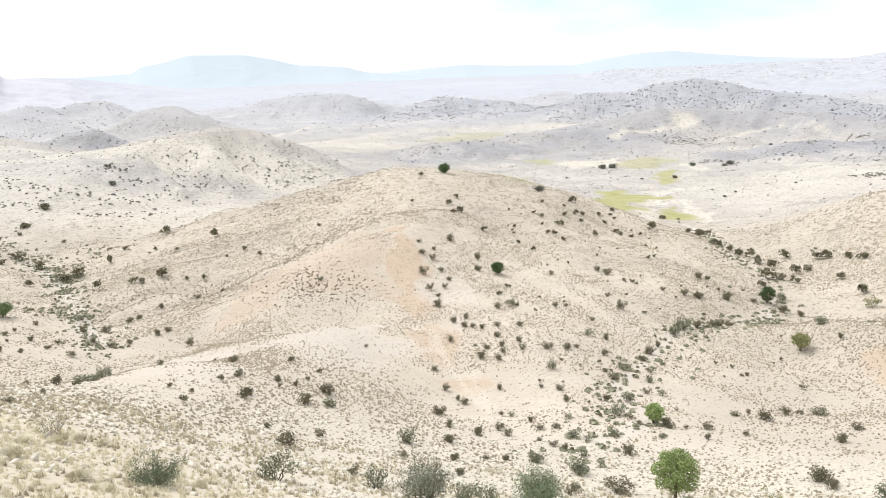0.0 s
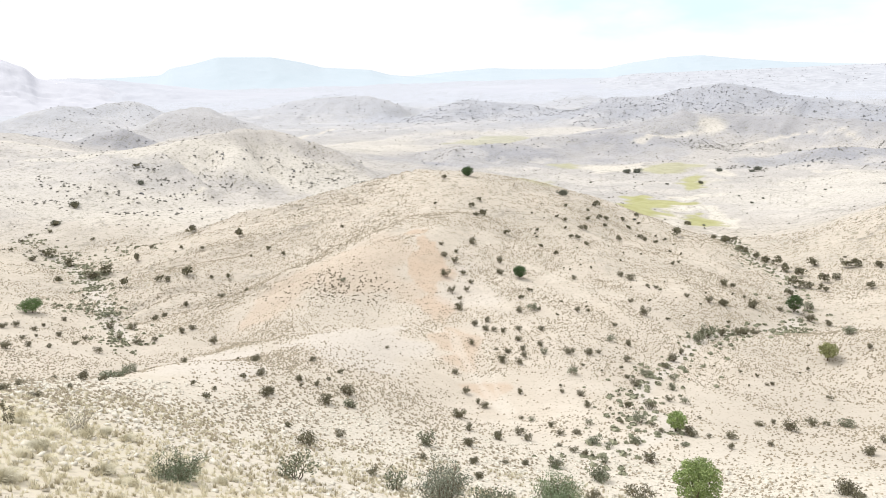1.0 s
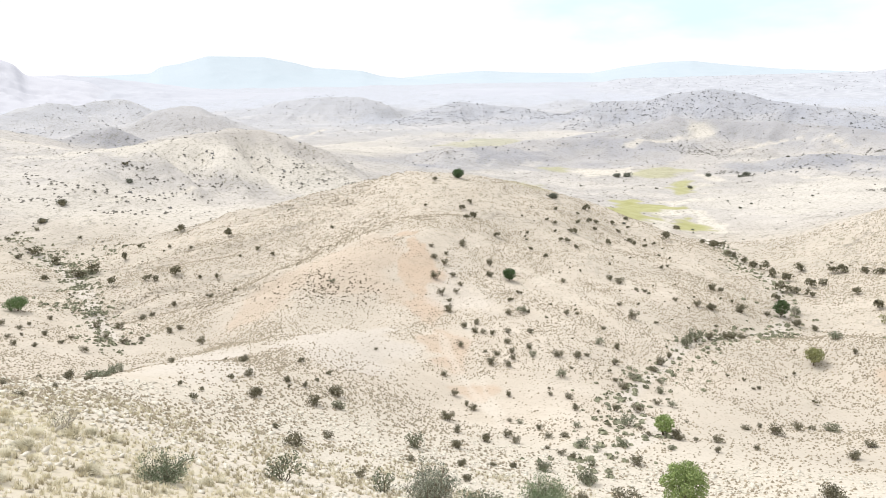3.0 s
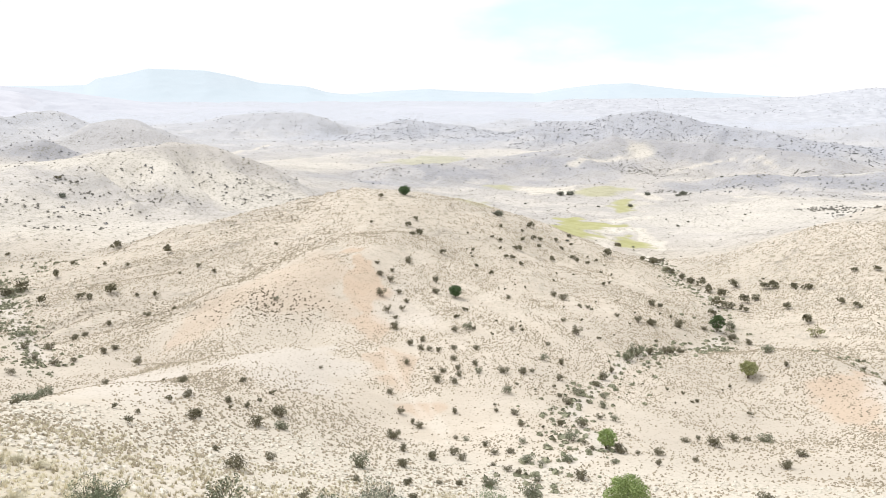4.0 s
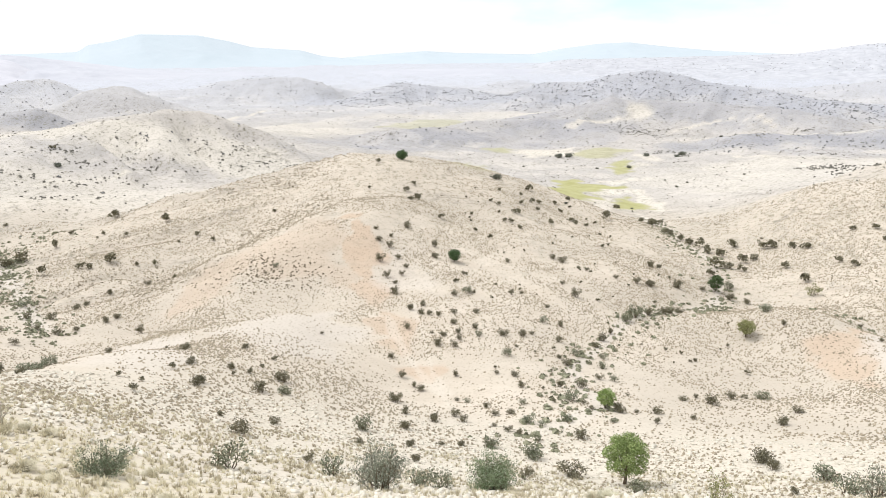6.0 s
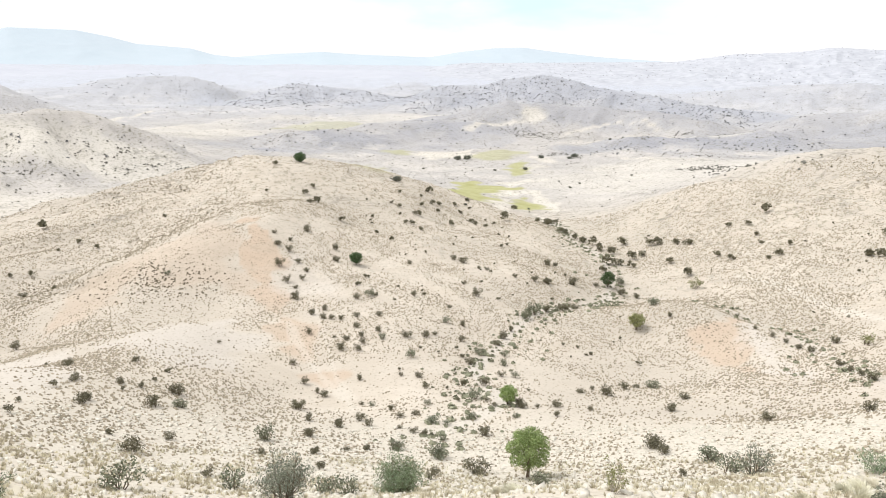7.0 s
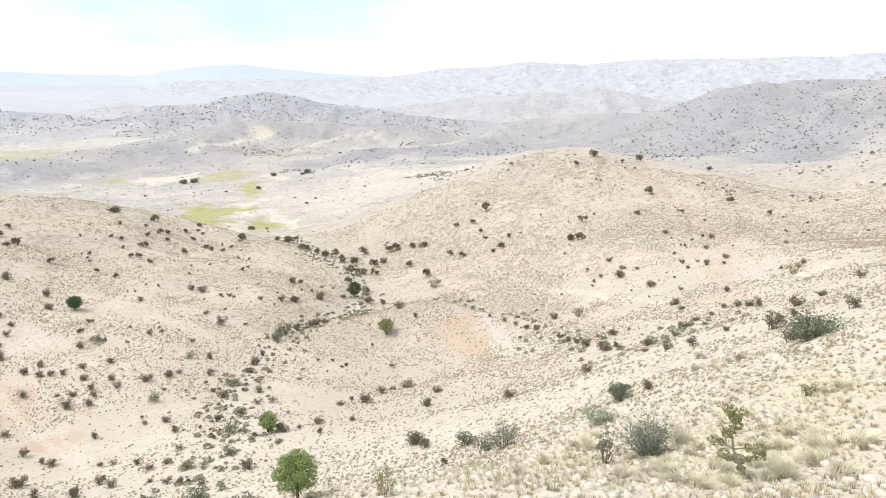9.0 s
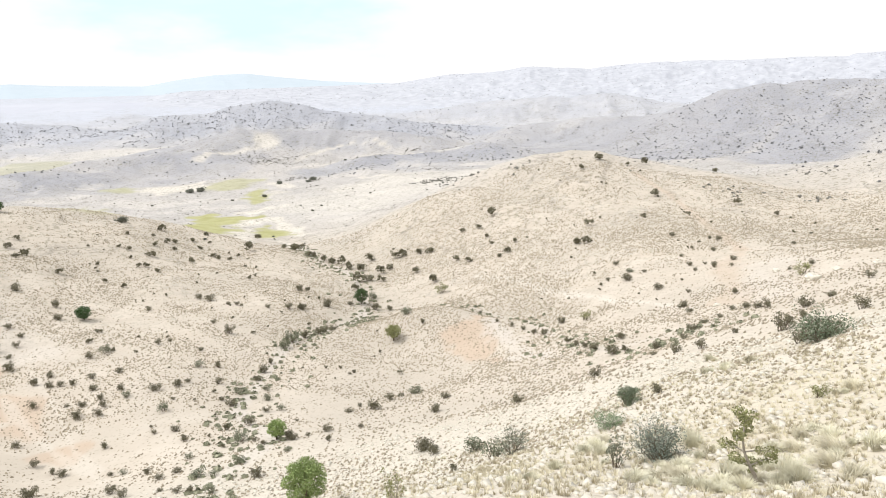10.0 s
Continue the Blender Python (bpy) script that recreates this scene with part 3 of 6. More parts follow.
def land_cover(x, y):
    r = np.hypot(x, y)
    red = any_of(0.95 * plot(x, y, 0.5, (-28.9, 196.4), (-23.2, 203.2), (-18.2, 172.4), (-15.4, 151.4), (-21, 155.6), (-25.5, 171.2)), 0.5 * plot(x, y, 3, (-50.3, 176.8), (-43.1, 190.4), (-31.5, 200.4), (-25.1, 171.3), (-22.1, 154), (-30, 153), (-45.1, 154.6)), 0.85 * plot(x, y, 0.8, (-20.1, 153.9), (-13, 141.3), (-8, 130.2), (-2.4, 111.5), (-1.3, 100.6), (-4.2, 104.7), (-9, 119.9), (-15.9, 139.6)), 0.55 * plot(x, y, 2, (-62, 155.9), (-55.9, 167.6), (-47.3, 174.5), (-47.6, 158.9), (-53.4, 139.3), (-63.2, 135.4)), 0.85 * plot(x, y, 0.8, (70.6, 121.7), (75.6, 122.7), (81.4, 123.3), (76.6, 110.1), (70.3, 99.6), (67.4, 106.3)), 0.5 * plot(x, y, 2, (126.4, 96.2), (134.7, 97.5), (111, 77.6), (97.7, 68.8), (100.5, 74.7)))
    pale = any_of(0.45 * plot(x, y, 2, (-16.8, 172.8), (-13.5, 186.8), (-6.6, 171.8), (-6, 139.3), (-10.7, 144.3), (-14.1, 154.3)), 0.7 * plot(x, y, 2.5, (-38.5, 112.5), (-36.9, 124.4), (-30.8, 131.7), (-23.3, 135.4), (-16.2, 126.2), (-20.9, 103.5), (-27.1, 99)), 0.7 * plot(x, y, 2.5, (-59.6, 116.9), (-48.6, 112.1), (-33.7, 82.7), (-32.3, 76.6), (-38.3, 72.4), (-46.1, 80.7)), 0.8 * plot(x, y, 1.2, (80.6, 117.6), (81.1, 111.9), (73.8, 83.5), (69.9, 86.4), (70.4, 98.9)), 0.45 * plot(x, y, 2, (125.5, 89.2), (133.5, 83.1), (110.2, 63.2), (95.7, 58.7), (103.3, 70.7)))
    straw = any_of(0.9 * blob(x, y, -26, 31, 24, 8, -25), 0.4 * blob(x, y, 0, 28, 60, 7, 0), 0.9 * blob(x, y, 33, 19, 20, 10, 30), 0.5 * blob(x, y, 56, 40, 18, 8, 0))
    field = any_of(1.0 * plot(x, y, 2, (82.1, 328.5), (95.7, 348), (96.5, 335.9), (97.5, 310.5), (85.4, 299.6), (78.1, 299.1)), 1.0 * plot(x, y, 2, (42.6, 278), (72, 392), (92, 386), (85.2, 364.5), (74.4, 342.5), (52.4, 286.5)), 0.9 * plot(x, y, 3, (121, 489), (135, 503), (137, 484), (125, 446), (112, 433), (110, 455)), 0.6 * plot(x, y, 4, (114, 555), (137, 572), (151, 554), (131, 511), (113, 505), (103, 520)), 0.6 * plot(x, y, 4, (31, 553), (51, 578), (56, 554), (52, 533), (34, 529)), 0.4 * plot(x, y, 5, (-61, 780), (-16, 819), (21, 820), (3, 633), (-31, 590)), 0.55 * plot(x, y, 4, (-3.3, 277.7), (7, 497), (27, 491), (13.5, 287), (1.4, 270.1)), 0.4 * plot(x, y, 4, (-1, 509), (16, 513), (18, 489), (3, 284.7)))
    cream = any_of(1.0 * plot(x, y, 3, (55, 546), (108, 573), (108, 525), (67, 513)), 1.0 * plot(x, y, 2, (93, 400), (118, 416), (96.3, 359.4), (76.7, 339.8)), 1.0 * plot(x, y, 2, (104.4, 361), (103.6, 314.7), (92.9, 282.8), (99, 326.5)), 0.9 * plot(x, y, 2, (71.5, 328.7), (82.6, 333.8), (69.8, 267.1), (62, 263.8)), 0.9 * plot(x, y, 4, (148, 528), (154, 488), (122, 406), (119, 420)))
    wash = any_of(cream, blob(x, y, 84, 262, 3, 26, 0), 0.7 * blob(x, y, 330, 560, 120, 18, -30), 0.8 * blob(x, y, -130, 390, 150, 26, 8), 0.5 * blob(x, y, -180, 290, 80, 40, 0), 0.55 * blob(x, y, 200, 400, 100, 80, 0), 0.9 * blob(x, y, 205, 722, 16, 20, 0), 0.8 * trail(x, y, 3.5, (219, 658), (268, 677), (299, 659), (307, 639)), 0.8 * trail(x, y, 2.5, (211, 488), (223, 472), (215, 416), (212, 384)), 0.9 * trail(x, y, 1.8, (-182, 297), (-166, 319), (-156, 334)), 0.8 * trail(x, y, 4.0, (-253, 798), (-243, 883), (-244, 943)), 0.7 * trail(x, y, 4.0, (-330, 420), (-250, 470), (-190, 560), (-130, 640)), 0.8 * trail(x, y, 5.0, (122, 659), (151, 700), (169, 705), (192, 710)), 0.6 * blob(x, y, 420, 250, 60, 40, 0), 0.5 * blob(x, y, 60, 850, 200, 40, 0), 0.5 * blob(x, y, -140, 700, 60, 130, 15))
    pale = any_of(pale, 0.75 * trail(x, y, 1.4, (10, 75), (23, 88), (22, 107), (31, 123), (40, 138), (51, 147), (66, 157), (75, 175), (84, 205), (82, 226), (81, 245), (87, 271)), 0.8 * trail(x, y, 2.4, (-85, 133), (-102, 154), (-125, 184), (-158, 216)), 0.5 * trail(x, y, 1.0, (83, 164), (92, 126), (81, 93), (75, 76), (85, 63)))
    red = any_of(red, 0.6 * trail(x, y, 1.6, (196, 188), (189, 166), (177, 144), (157, 118), (139, 99)))
    wash = any_of(wash, 0.65 * trail(x, y, 1.1, (105, 162), (108, 143), (106, 123), (105, 109), (102, 102), (101, 91), (96, 77)), 0.4 * trail(x, y, 0.9, (-20, 137), (-12, 135), (-10, 125), (-5, 110), (-1, 99), (1, 92)), 0.35 * trail(x, y, 0.5, (-8, 147), (-4, 124), (-2, 107), (1, 97)))
    # first term is haze grey by range; the plots are grey ground
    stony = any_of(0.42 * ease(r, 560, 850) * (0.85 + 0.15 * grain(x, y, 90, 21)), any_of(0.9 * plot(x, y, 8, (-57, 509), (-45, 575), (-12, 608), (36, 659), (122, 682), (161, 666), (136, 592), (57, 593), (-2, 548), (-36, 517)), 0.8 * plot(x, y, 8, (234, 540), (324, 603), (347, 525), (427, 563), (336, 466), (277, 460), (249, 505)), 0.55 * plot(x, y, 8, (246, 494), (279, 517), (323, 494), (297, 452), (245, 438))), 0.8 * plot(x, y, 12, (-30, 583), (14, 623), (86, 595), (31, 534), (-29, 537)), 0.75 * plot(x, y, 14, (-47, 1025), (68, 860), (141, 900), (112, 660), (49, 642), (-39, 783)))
    # the grey weakens far off, as haze would pale it
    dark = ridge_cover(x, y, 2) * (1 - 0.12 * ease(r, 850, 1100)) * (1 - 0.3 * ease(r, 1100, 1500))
    scrub = ease(r, 110, 260) * (1 - 0.9 * field) * (0.75 + 0.25 * grain(x, y, 30, 22))
    # valley and distant grow with range: they carry the haze tint
    return {"valley": ease(r, 245, 400) * (1 - 0.25 * blob(x, y, -190, 440, 90, 60, 20, 0.5)), "red": red, "pale": pale, "straw": straw, "field": field, "wash": wash * (1 - field), "stony": np.clip(stony, 0, 1), "distant": 0.5 * ease(r, 700, 1150) + 0.5 * ease(r, 1250, 1800), "hazy_dark_hill": dark, "rubble": np.clip(1.15 * (1 - ease(r, 55, 105)), 0, 1) * (0.75 + 0.25 * ease(x, -30, 20)), "scrub": scrub}


build_ground()


# ---- distant ranges ----
def mountain_range(name, material, label, crest, foot, west, east, line, low=-10.0, rugged=0.2, cliff=0.0, step=0.07, seed=51):
    """A range that stands crest metres off; line is its skyline: bearing and degrees over level."""
    turn = np.arange(west, east + step, step)
    line = np.array(line)
    up = np.interp(turn, line[:, 0], line[:, 1])
    up = np.convolve(np.pad(up, 3, mode="edge"), np.ones(7) / 7, mode="valid")
    top = 70 + crest * np.tan(np.radians(up))
    top = low + (top - low) * ease(turn, west, west + 7) * (1 - ease(turn, east - 4, east))
    rows = 44
    go = np.linspace(0, 1, rows)[:, None]
    t = np.radians(turn)[None, :]
    out = foot + (crest - foot) * go + 0 * t
    x, y = out * np.sin(t), out * np.cos(t)
    fx, fy = x.ravel(), y.ravel()
    warp = crest * 0.012 * grain(fx, fy, crest * 0.04, seed + 5)
    ribs = 0.7 - 1.4 * np.abs(grain(fx + warp, fy - warp, crest * 0.045, seed)) + 0.45 * (0.7 - 1.4 * np.abs(grain(fx + warp, fy, crest * 0.017, seed + 1))) + 0.22 * grain(fx, fy, crest * 0.006, seed + 2)
    slope = go ** 1.15 * (1 - cliff) + cliff * ease(go, 0.62, 0.86)
    rise = np.clip(slope + rugged * ribs.reshape(x.shape) * go * (1 - go) * 1.7, 0, 1.0)
    flute = 0.6 - 1.3 * np.abs(grain((np.degrees(t) * 9 + 0 * go).ravel() + warp * 0.15, (go * 5 + 0 * t).ravel(), 3.2, seed + 7).reshape(x.shape))
    rise = np.clip(rise + cliff * 0.02 * flute * ease(go, 0.45, 0.7) * (1 - ease(go, 0.9, 1.0)), 0, 1.0)
    jag = 1 + 0.05 * rugged * grain(turn * 40.0, turn * 0, 30.0, seed + 3) + 0.012 * rugged * grain(turn * 40.0, turn * 0, 7.0, seed + 4)
    z = low - 6 + (top * jag - low + 6)[None, :] * rise
    x2, y2 = (crest + 350) * np.sin(t), (crest + 350) * np.cos(t)
    x, y, z = np.vstack([x, x2]), np.vstack([y, y2]), np.vstack([z, 0 * t + low - 6])
    na = len(turn)
    i, j = np.meshgrid(np.arange(rows), np.arange(na - 1), indexing="ij")
    quads = np.stack([i * na + j, i * na + j + 1, (i + 1) * na + j + 1, (i + 1) * na + j], -1).reshape(-1, 4)[:, ::-1]
    mesh = mesh_of(name, np.stack([x, y, z], -1).reshape(-1, 3), quads, material, True)
    tagged(new(name, mesh), label, "mountains", kind="structure")
    return x[:rows].ravel(), y[:rows].ravel(), z[:rows].ravel()




# ---- vegetation kit ----
def mesh_of(name, verts, faces, material, smooth=False):
    mesh = bpy.data.meshes.new(name)
    verts, faces = np.asarray(verts, float), np.asarray(faces, int)
    k = faces.shape[1]
    mesh.vertices.add(len(verts))
    mesh.vertices.foreach_set("co", verts.ravel())
    mesh.loops.add(faces.size)
    mesh.loops.foreach_set("vertex_index", faces.ravel())
    mesh.polygons.add(len(faces))
    mesh.polygons.foreach_set("loop_start", np.arange(len(faces)) * k)
    mesh.update(calc_edges=True)
    if smooth:
        mesh.polygons.foreach_set("use_smooth", np.ones(len(faces), bool))
    mesh.materials.append(material)
    return mesh


def part(name, mesh, parent, label=""):
    ob = new(name, mesh)
    ob.parent = parent
    return tagged(ob, label) if label else ob


def leaves(rng, clumps, count, size, flat=0.0):
    """Leaf sprays, each a bent pair of triangles, spread over round clumps (x, y, z, radius)."""
    clumps = np.asarray(clumps, float)
    share = clumps[:, 3] ** 2
    pick = rng.choice(len(clumps), count, p=share / share.sum())
    way = rng.normal(size=(count, 3))
    way /= np.linalg.norm(way, axis=1)[:, None]
    deep = rng.uniform(0.35, 1.08, count) ** 0.6
    at = clumps[pick, :3] + way * (clumps[pick, 3] * deep)[:, None] * np.array([1, 1, 0.8])
    a = rng.normal(size=(count, 3)) * np.array([1, 1, 1 - flat])
    a /= np.linalg.norm(a, axis=1)[:, None]
    b = np.cross(a, way + 0.6 * rng.normal(size=(count, 3)))
    b /= np.linalg.norm(b, axis=1)[:, None] + 1e-9
    s = size * rng.uniform(0.6, 1.35, count)[:, None]
    lift = way * s * 0.25
    verts = np.stack([at - a * s, at - b * s * 0.55 + lift, at + a * s, at + b * s * 0.55 + lift], 1).reshape(-1, 3)
    return verts, np.arange(count * 4).reshape(-1, 4)


def limb(verts, faces, p, q, r0, r1, sides=5):
    """One tapered limb from p to q, appended to verts and faces."""
    p, q = np.asarray(p, float), np.asarray(q, float)
    w = (q - p) / (np.linalg.norm(q - p) + 1e-9)
    u = np.cross(w, (0.3, 0.9, 0.31))
    u /= np.linalg.norm(u)
    v = np.cross(w, u)
    base = len(verts)
    for c, r in ((p, r0), (q, r1)):
        for k in range(sides):
            t = 2 * math.pi * k / sides
            verts.append(c + r * (u * math.cos(t) + v * math.sin(t)))
    for k in range(sides):
        k2 = (k + 1) % sides
        faces.append((base + k, base + k2, base + sides + k2, base + sides + k))


def stems(rng, count, spread, high, thick, forks=2, start=0.0):
    """Crooked stems from the base, forked; gives verts, faces and the tips."""
    verts, faces, tips = [], [], []
    for i in range(count):
        t = 2 * math.pi * (i + rng.uniform(-0.3, 0.3)) / count
        out = spread * rng.uniform(0.35, 1.0)
        p0 = np.array([0.12 * spread * math.cos(t), 0.12 * spread * math.sin(t), start - 0.15])
        p2 = np.array([out * math.cos(t), out * math.sin(t), high * rng.uniform(0.55, 0.95)])
        p1 = p0 * 0.5 + p2 * 0.5 + rng.normal(size=3) * 0.1 * spread
        limb(verts, faces, p0, p1, thick, thick * 0.7)
        limb(verts, faces, p1, p2, thick * 0.7, thick * 0.35)
        tips.append(p2)
        for _ in range(forks):
            p3 = p1 + (p2 - p1) * rng.uniform(0.2, 0.8)
            p4 = p3 + rng.normal(size=3) * 0.3 * spread + np.array([0, 0, 0.12 * high])
            limb(verts, faces, p3, p4, thick * 0.45, thick * 0.2, 4)
            tips.append(p4)
    return verts, faces, tips


def shrub_kit(seed, wide, high, leaf, count, size, bare=0.0, name="shrub", forks=2, stem_count=6, bark=None):
    """One shrub, about wide across and high: crooked stems and sprays of leaves."""
    rng = np.random.default_rng(seed)
    v, f, tips = stems(rng, stem_count, wide * 0.42, high * 0.8, 0.022 * wide, forks)
    thing = new(name)
    part("branchwork", mesh_of("branchwork", v, f, bark or BARK), thing)
    keep = [p for p in tips if rng.uniform() > bare] or tips[:2]
    clumps = [(p[0], p[1], min(max(p[2], 0.22 * high), high * 0.82), wide * rng.uniform(0.12, 0.23)) for p in keep]
    clumps.append((rng.uniform(-0.1, 0.1) * wide, rng.uniform(-0.1, 0.1) * wide, high * 0.42, wide * 0.24))
    lv, lf = leaves(rng, clumps, count, size)
    lv[:, 2] = np.maximum(lv[:, 2], 0.02)
    part("foliage", mesh_of("foliage", lv, lf, leaf), thing)
    return thing


def tree_kit(seed, wide, high, trunk, leaf, count, size, name="tree"):
    """One small tree: a leaning trunk, limbs and a crown of leaf clumps with gaps."""
    rng = np.random.default_rng(seed)
    thing = new(name)
    v, f = [], []
    fork = np.array([0.04 * wide, 0.02 * wide, trunk])
    limb(v, f, (0, 0, -0.3), (0.02 * wide, 0, trunk * 0.5), 0.045 * wide, 0.034 * wide, 8)
    limb(v, f, (0.02 * wide, 0, trunk * 0.5), fork, 0.034 * wide, 0.03 * wide, 8)
    clumps = []
    mid = trunk + (high - trunk) * 0.5
    for i in range(22):
        e = 1 - 2 * (i + 0.5) / 22
        t = 2.4 * i
        rad = 0.34 * wide * math.sqrt(1 - e * e) * rng.uniform(0.85, 1.1)
        p = np.array([rad * math.cos(t), rad * math.sin(t), mid + e * (high - trunk) * 0.36])
        if i % 2:
            knee = fork + (p - fork) * 0.5 + rng.normal(size=3) * 0.04 * wide
            limb(v, f, fork, knee, 0.018 * wide, 0.012 * wide)
            limb(v, f, knee, p, 0.012 * wide, 0.004 * wide)
        clumps.append((*p, wide * rng.uniform(0.11, 0.18)))
    clumps.append((0, 0, mid + 0.1 * high, wide * 0.25))
    part("trunk", mesh_of("trunk", v, f, BARK), thing)
    lv, lf = leaves(rng, clumps, count, size)
    part("crown", mesh_of("crown", lv, lf, leaf), thing)
    return thing


def seat(x, y, turn=0.0, size=1.0, tall=1.0, sink=0.05):
    """The pose of a plant that stands on the ground at x, y."""
    z = float(height([x], [y])[0])
    return pose(x, y, z - sink * size, 0, 0, turn) @ Matrix.Diagonal((size, size, size * tall, 1))


# ---- scattered cover: tussocks, grass and far scrub ----
def sector(rng, count, near, far, left=-47.0, right=74.0, power=1.0):
    """Places spread over the ground in a sector of the valley."""
    t = np.radians(rng.uniform(left, right, count))
    r = near + (far - near) * rng.uniform(0, 1, count) ** power
    return r * np.sin(t), r * np.cos(t), r


def tufts(name, rng, x, y, size, blades, spread, rise, width, material, label, category, z=None):
    """Many tufts of pointed blades in one mesh."""
    n = len(x)
    z = height(x, y) if z is None else z
    t = rng.uniform(0, 2 * math.pi, (n, blades))
    lean = rng.uniform(0.25, 1.0, (n, blades))
    s = size[:, None] * rng.uniform(0.7, 1.2, (n, blades))
    c, d = np.cos(t), np.sin(t)
    foot = np.stack([c * s * 0.18, d * s * 0.18, -0.06 * s], -1)
    tip = np.stack([c * s * spread * lean, d * s * spread * lean, s * rise * (1.15 - 0.6 * lean)], -1)
    side = np.stack([-d, c, 0 * c], -1) * (s * width)[..., None]
    at = np.stack([x, y, z], -1)[:, None, :]
    verts = np.stack([at + foot - side, at + foot + side, at + tip], 2).reshape(-1, 3)
    mesh = mesh_of(name, verts, np.arange(len(verts)).reshape(-1, 3), material)
    return tagged(new(name, mesh), label, category, kind="stuff")


def mounds(name, rng, x, y, size, material, label, category, sides=5):
    """Many small rounded tussocks in one mesh, each an uneven low mound."""
    n = len(x)
    z = height(x, y)
    t = (np.arange(sides) + rng.uniform(-0.3, 0.3, (n, sides))) * 2 * math.pi / sides + rng.uniform(0, 6.28, (n, 1))
    s = size[:, None] * rng.uniform(0.75, 1.25, (n, sides))
    at = np.stack([x, y, z], -1)[:, None, :]
    ring = at + np.stack([s * np.cos(t), s * np.sin(t), -0.15 * s], -1)
    top = at + np.stack([size * rng.uniform(-0.25, 0.25, n), size * rng.uniform(-0.25, 0.25, n), size * rng.uniform(0.75, 1.3, n)], -1)[:, None, :]
    verts = np.concatenate([ring, top], 1).reshape(-1, 3)
    k = np.arange(sides)
    fan = np.stack([k, (k + 1) % sides, np.full(sides, sides)], -1)
    faces = (fan[None] + (np.arange(n) * (sides + 1))[:, None, None]).reshape(-1, 3)
    mesh = mesh_of(name, verts, faces, material, True)
    return tagged(new(name, mesh), label, category, kind="stuff")


def domes(name, rng, x, y, size, sprays, material, label, category, z=None, flat=0.75):
    """Many small rounded bushes in one mesh, each a dome of leaf sprays."""
    n = len(x)
    z = height(x, y) if z is None else z
    way = rng.normal(size=(n, sprays, 3))
    way[..., 2] = np.abs(way[..., 2])
    way /= np.linalg.norm(way, axis=2)[..., None]
    s = (size[:, None] * rng.uniform(0.75, 1.15, (n, sprays)))[..., None]
    squash = np.stack([rng.uniform(0.7, 1.25, n), rng.uniform(0.7, 1.25, n), flat * rng.uniform(0.75, 1.3, n)], -1)[:, None, :]
    at = np.stack([x, y, z], -1)[:, None, :] + way * s * squash * 0.8
    a = np.cross(way, rng.normal(size=(n, sprays, 3)))
    a /= np.linalg.norm(a, axis=2)[..., None] + 1e-9
    b = np.cross(way + 0.5 * rng.normal(size=(n, sprays, 3)), a)
    w = s * 0.52
    verts = np.stack([at - a * w - b * w * 0.6, at + a * w - b * w * 0.6, at + b * w], 2).reshape(-1, 3)
    mesh = mesh_of(name, verts, np.arange(len(verts)).reshape(-1, 3), material)
    return tagged(new(name, mesh), label, category, kind="stuff")


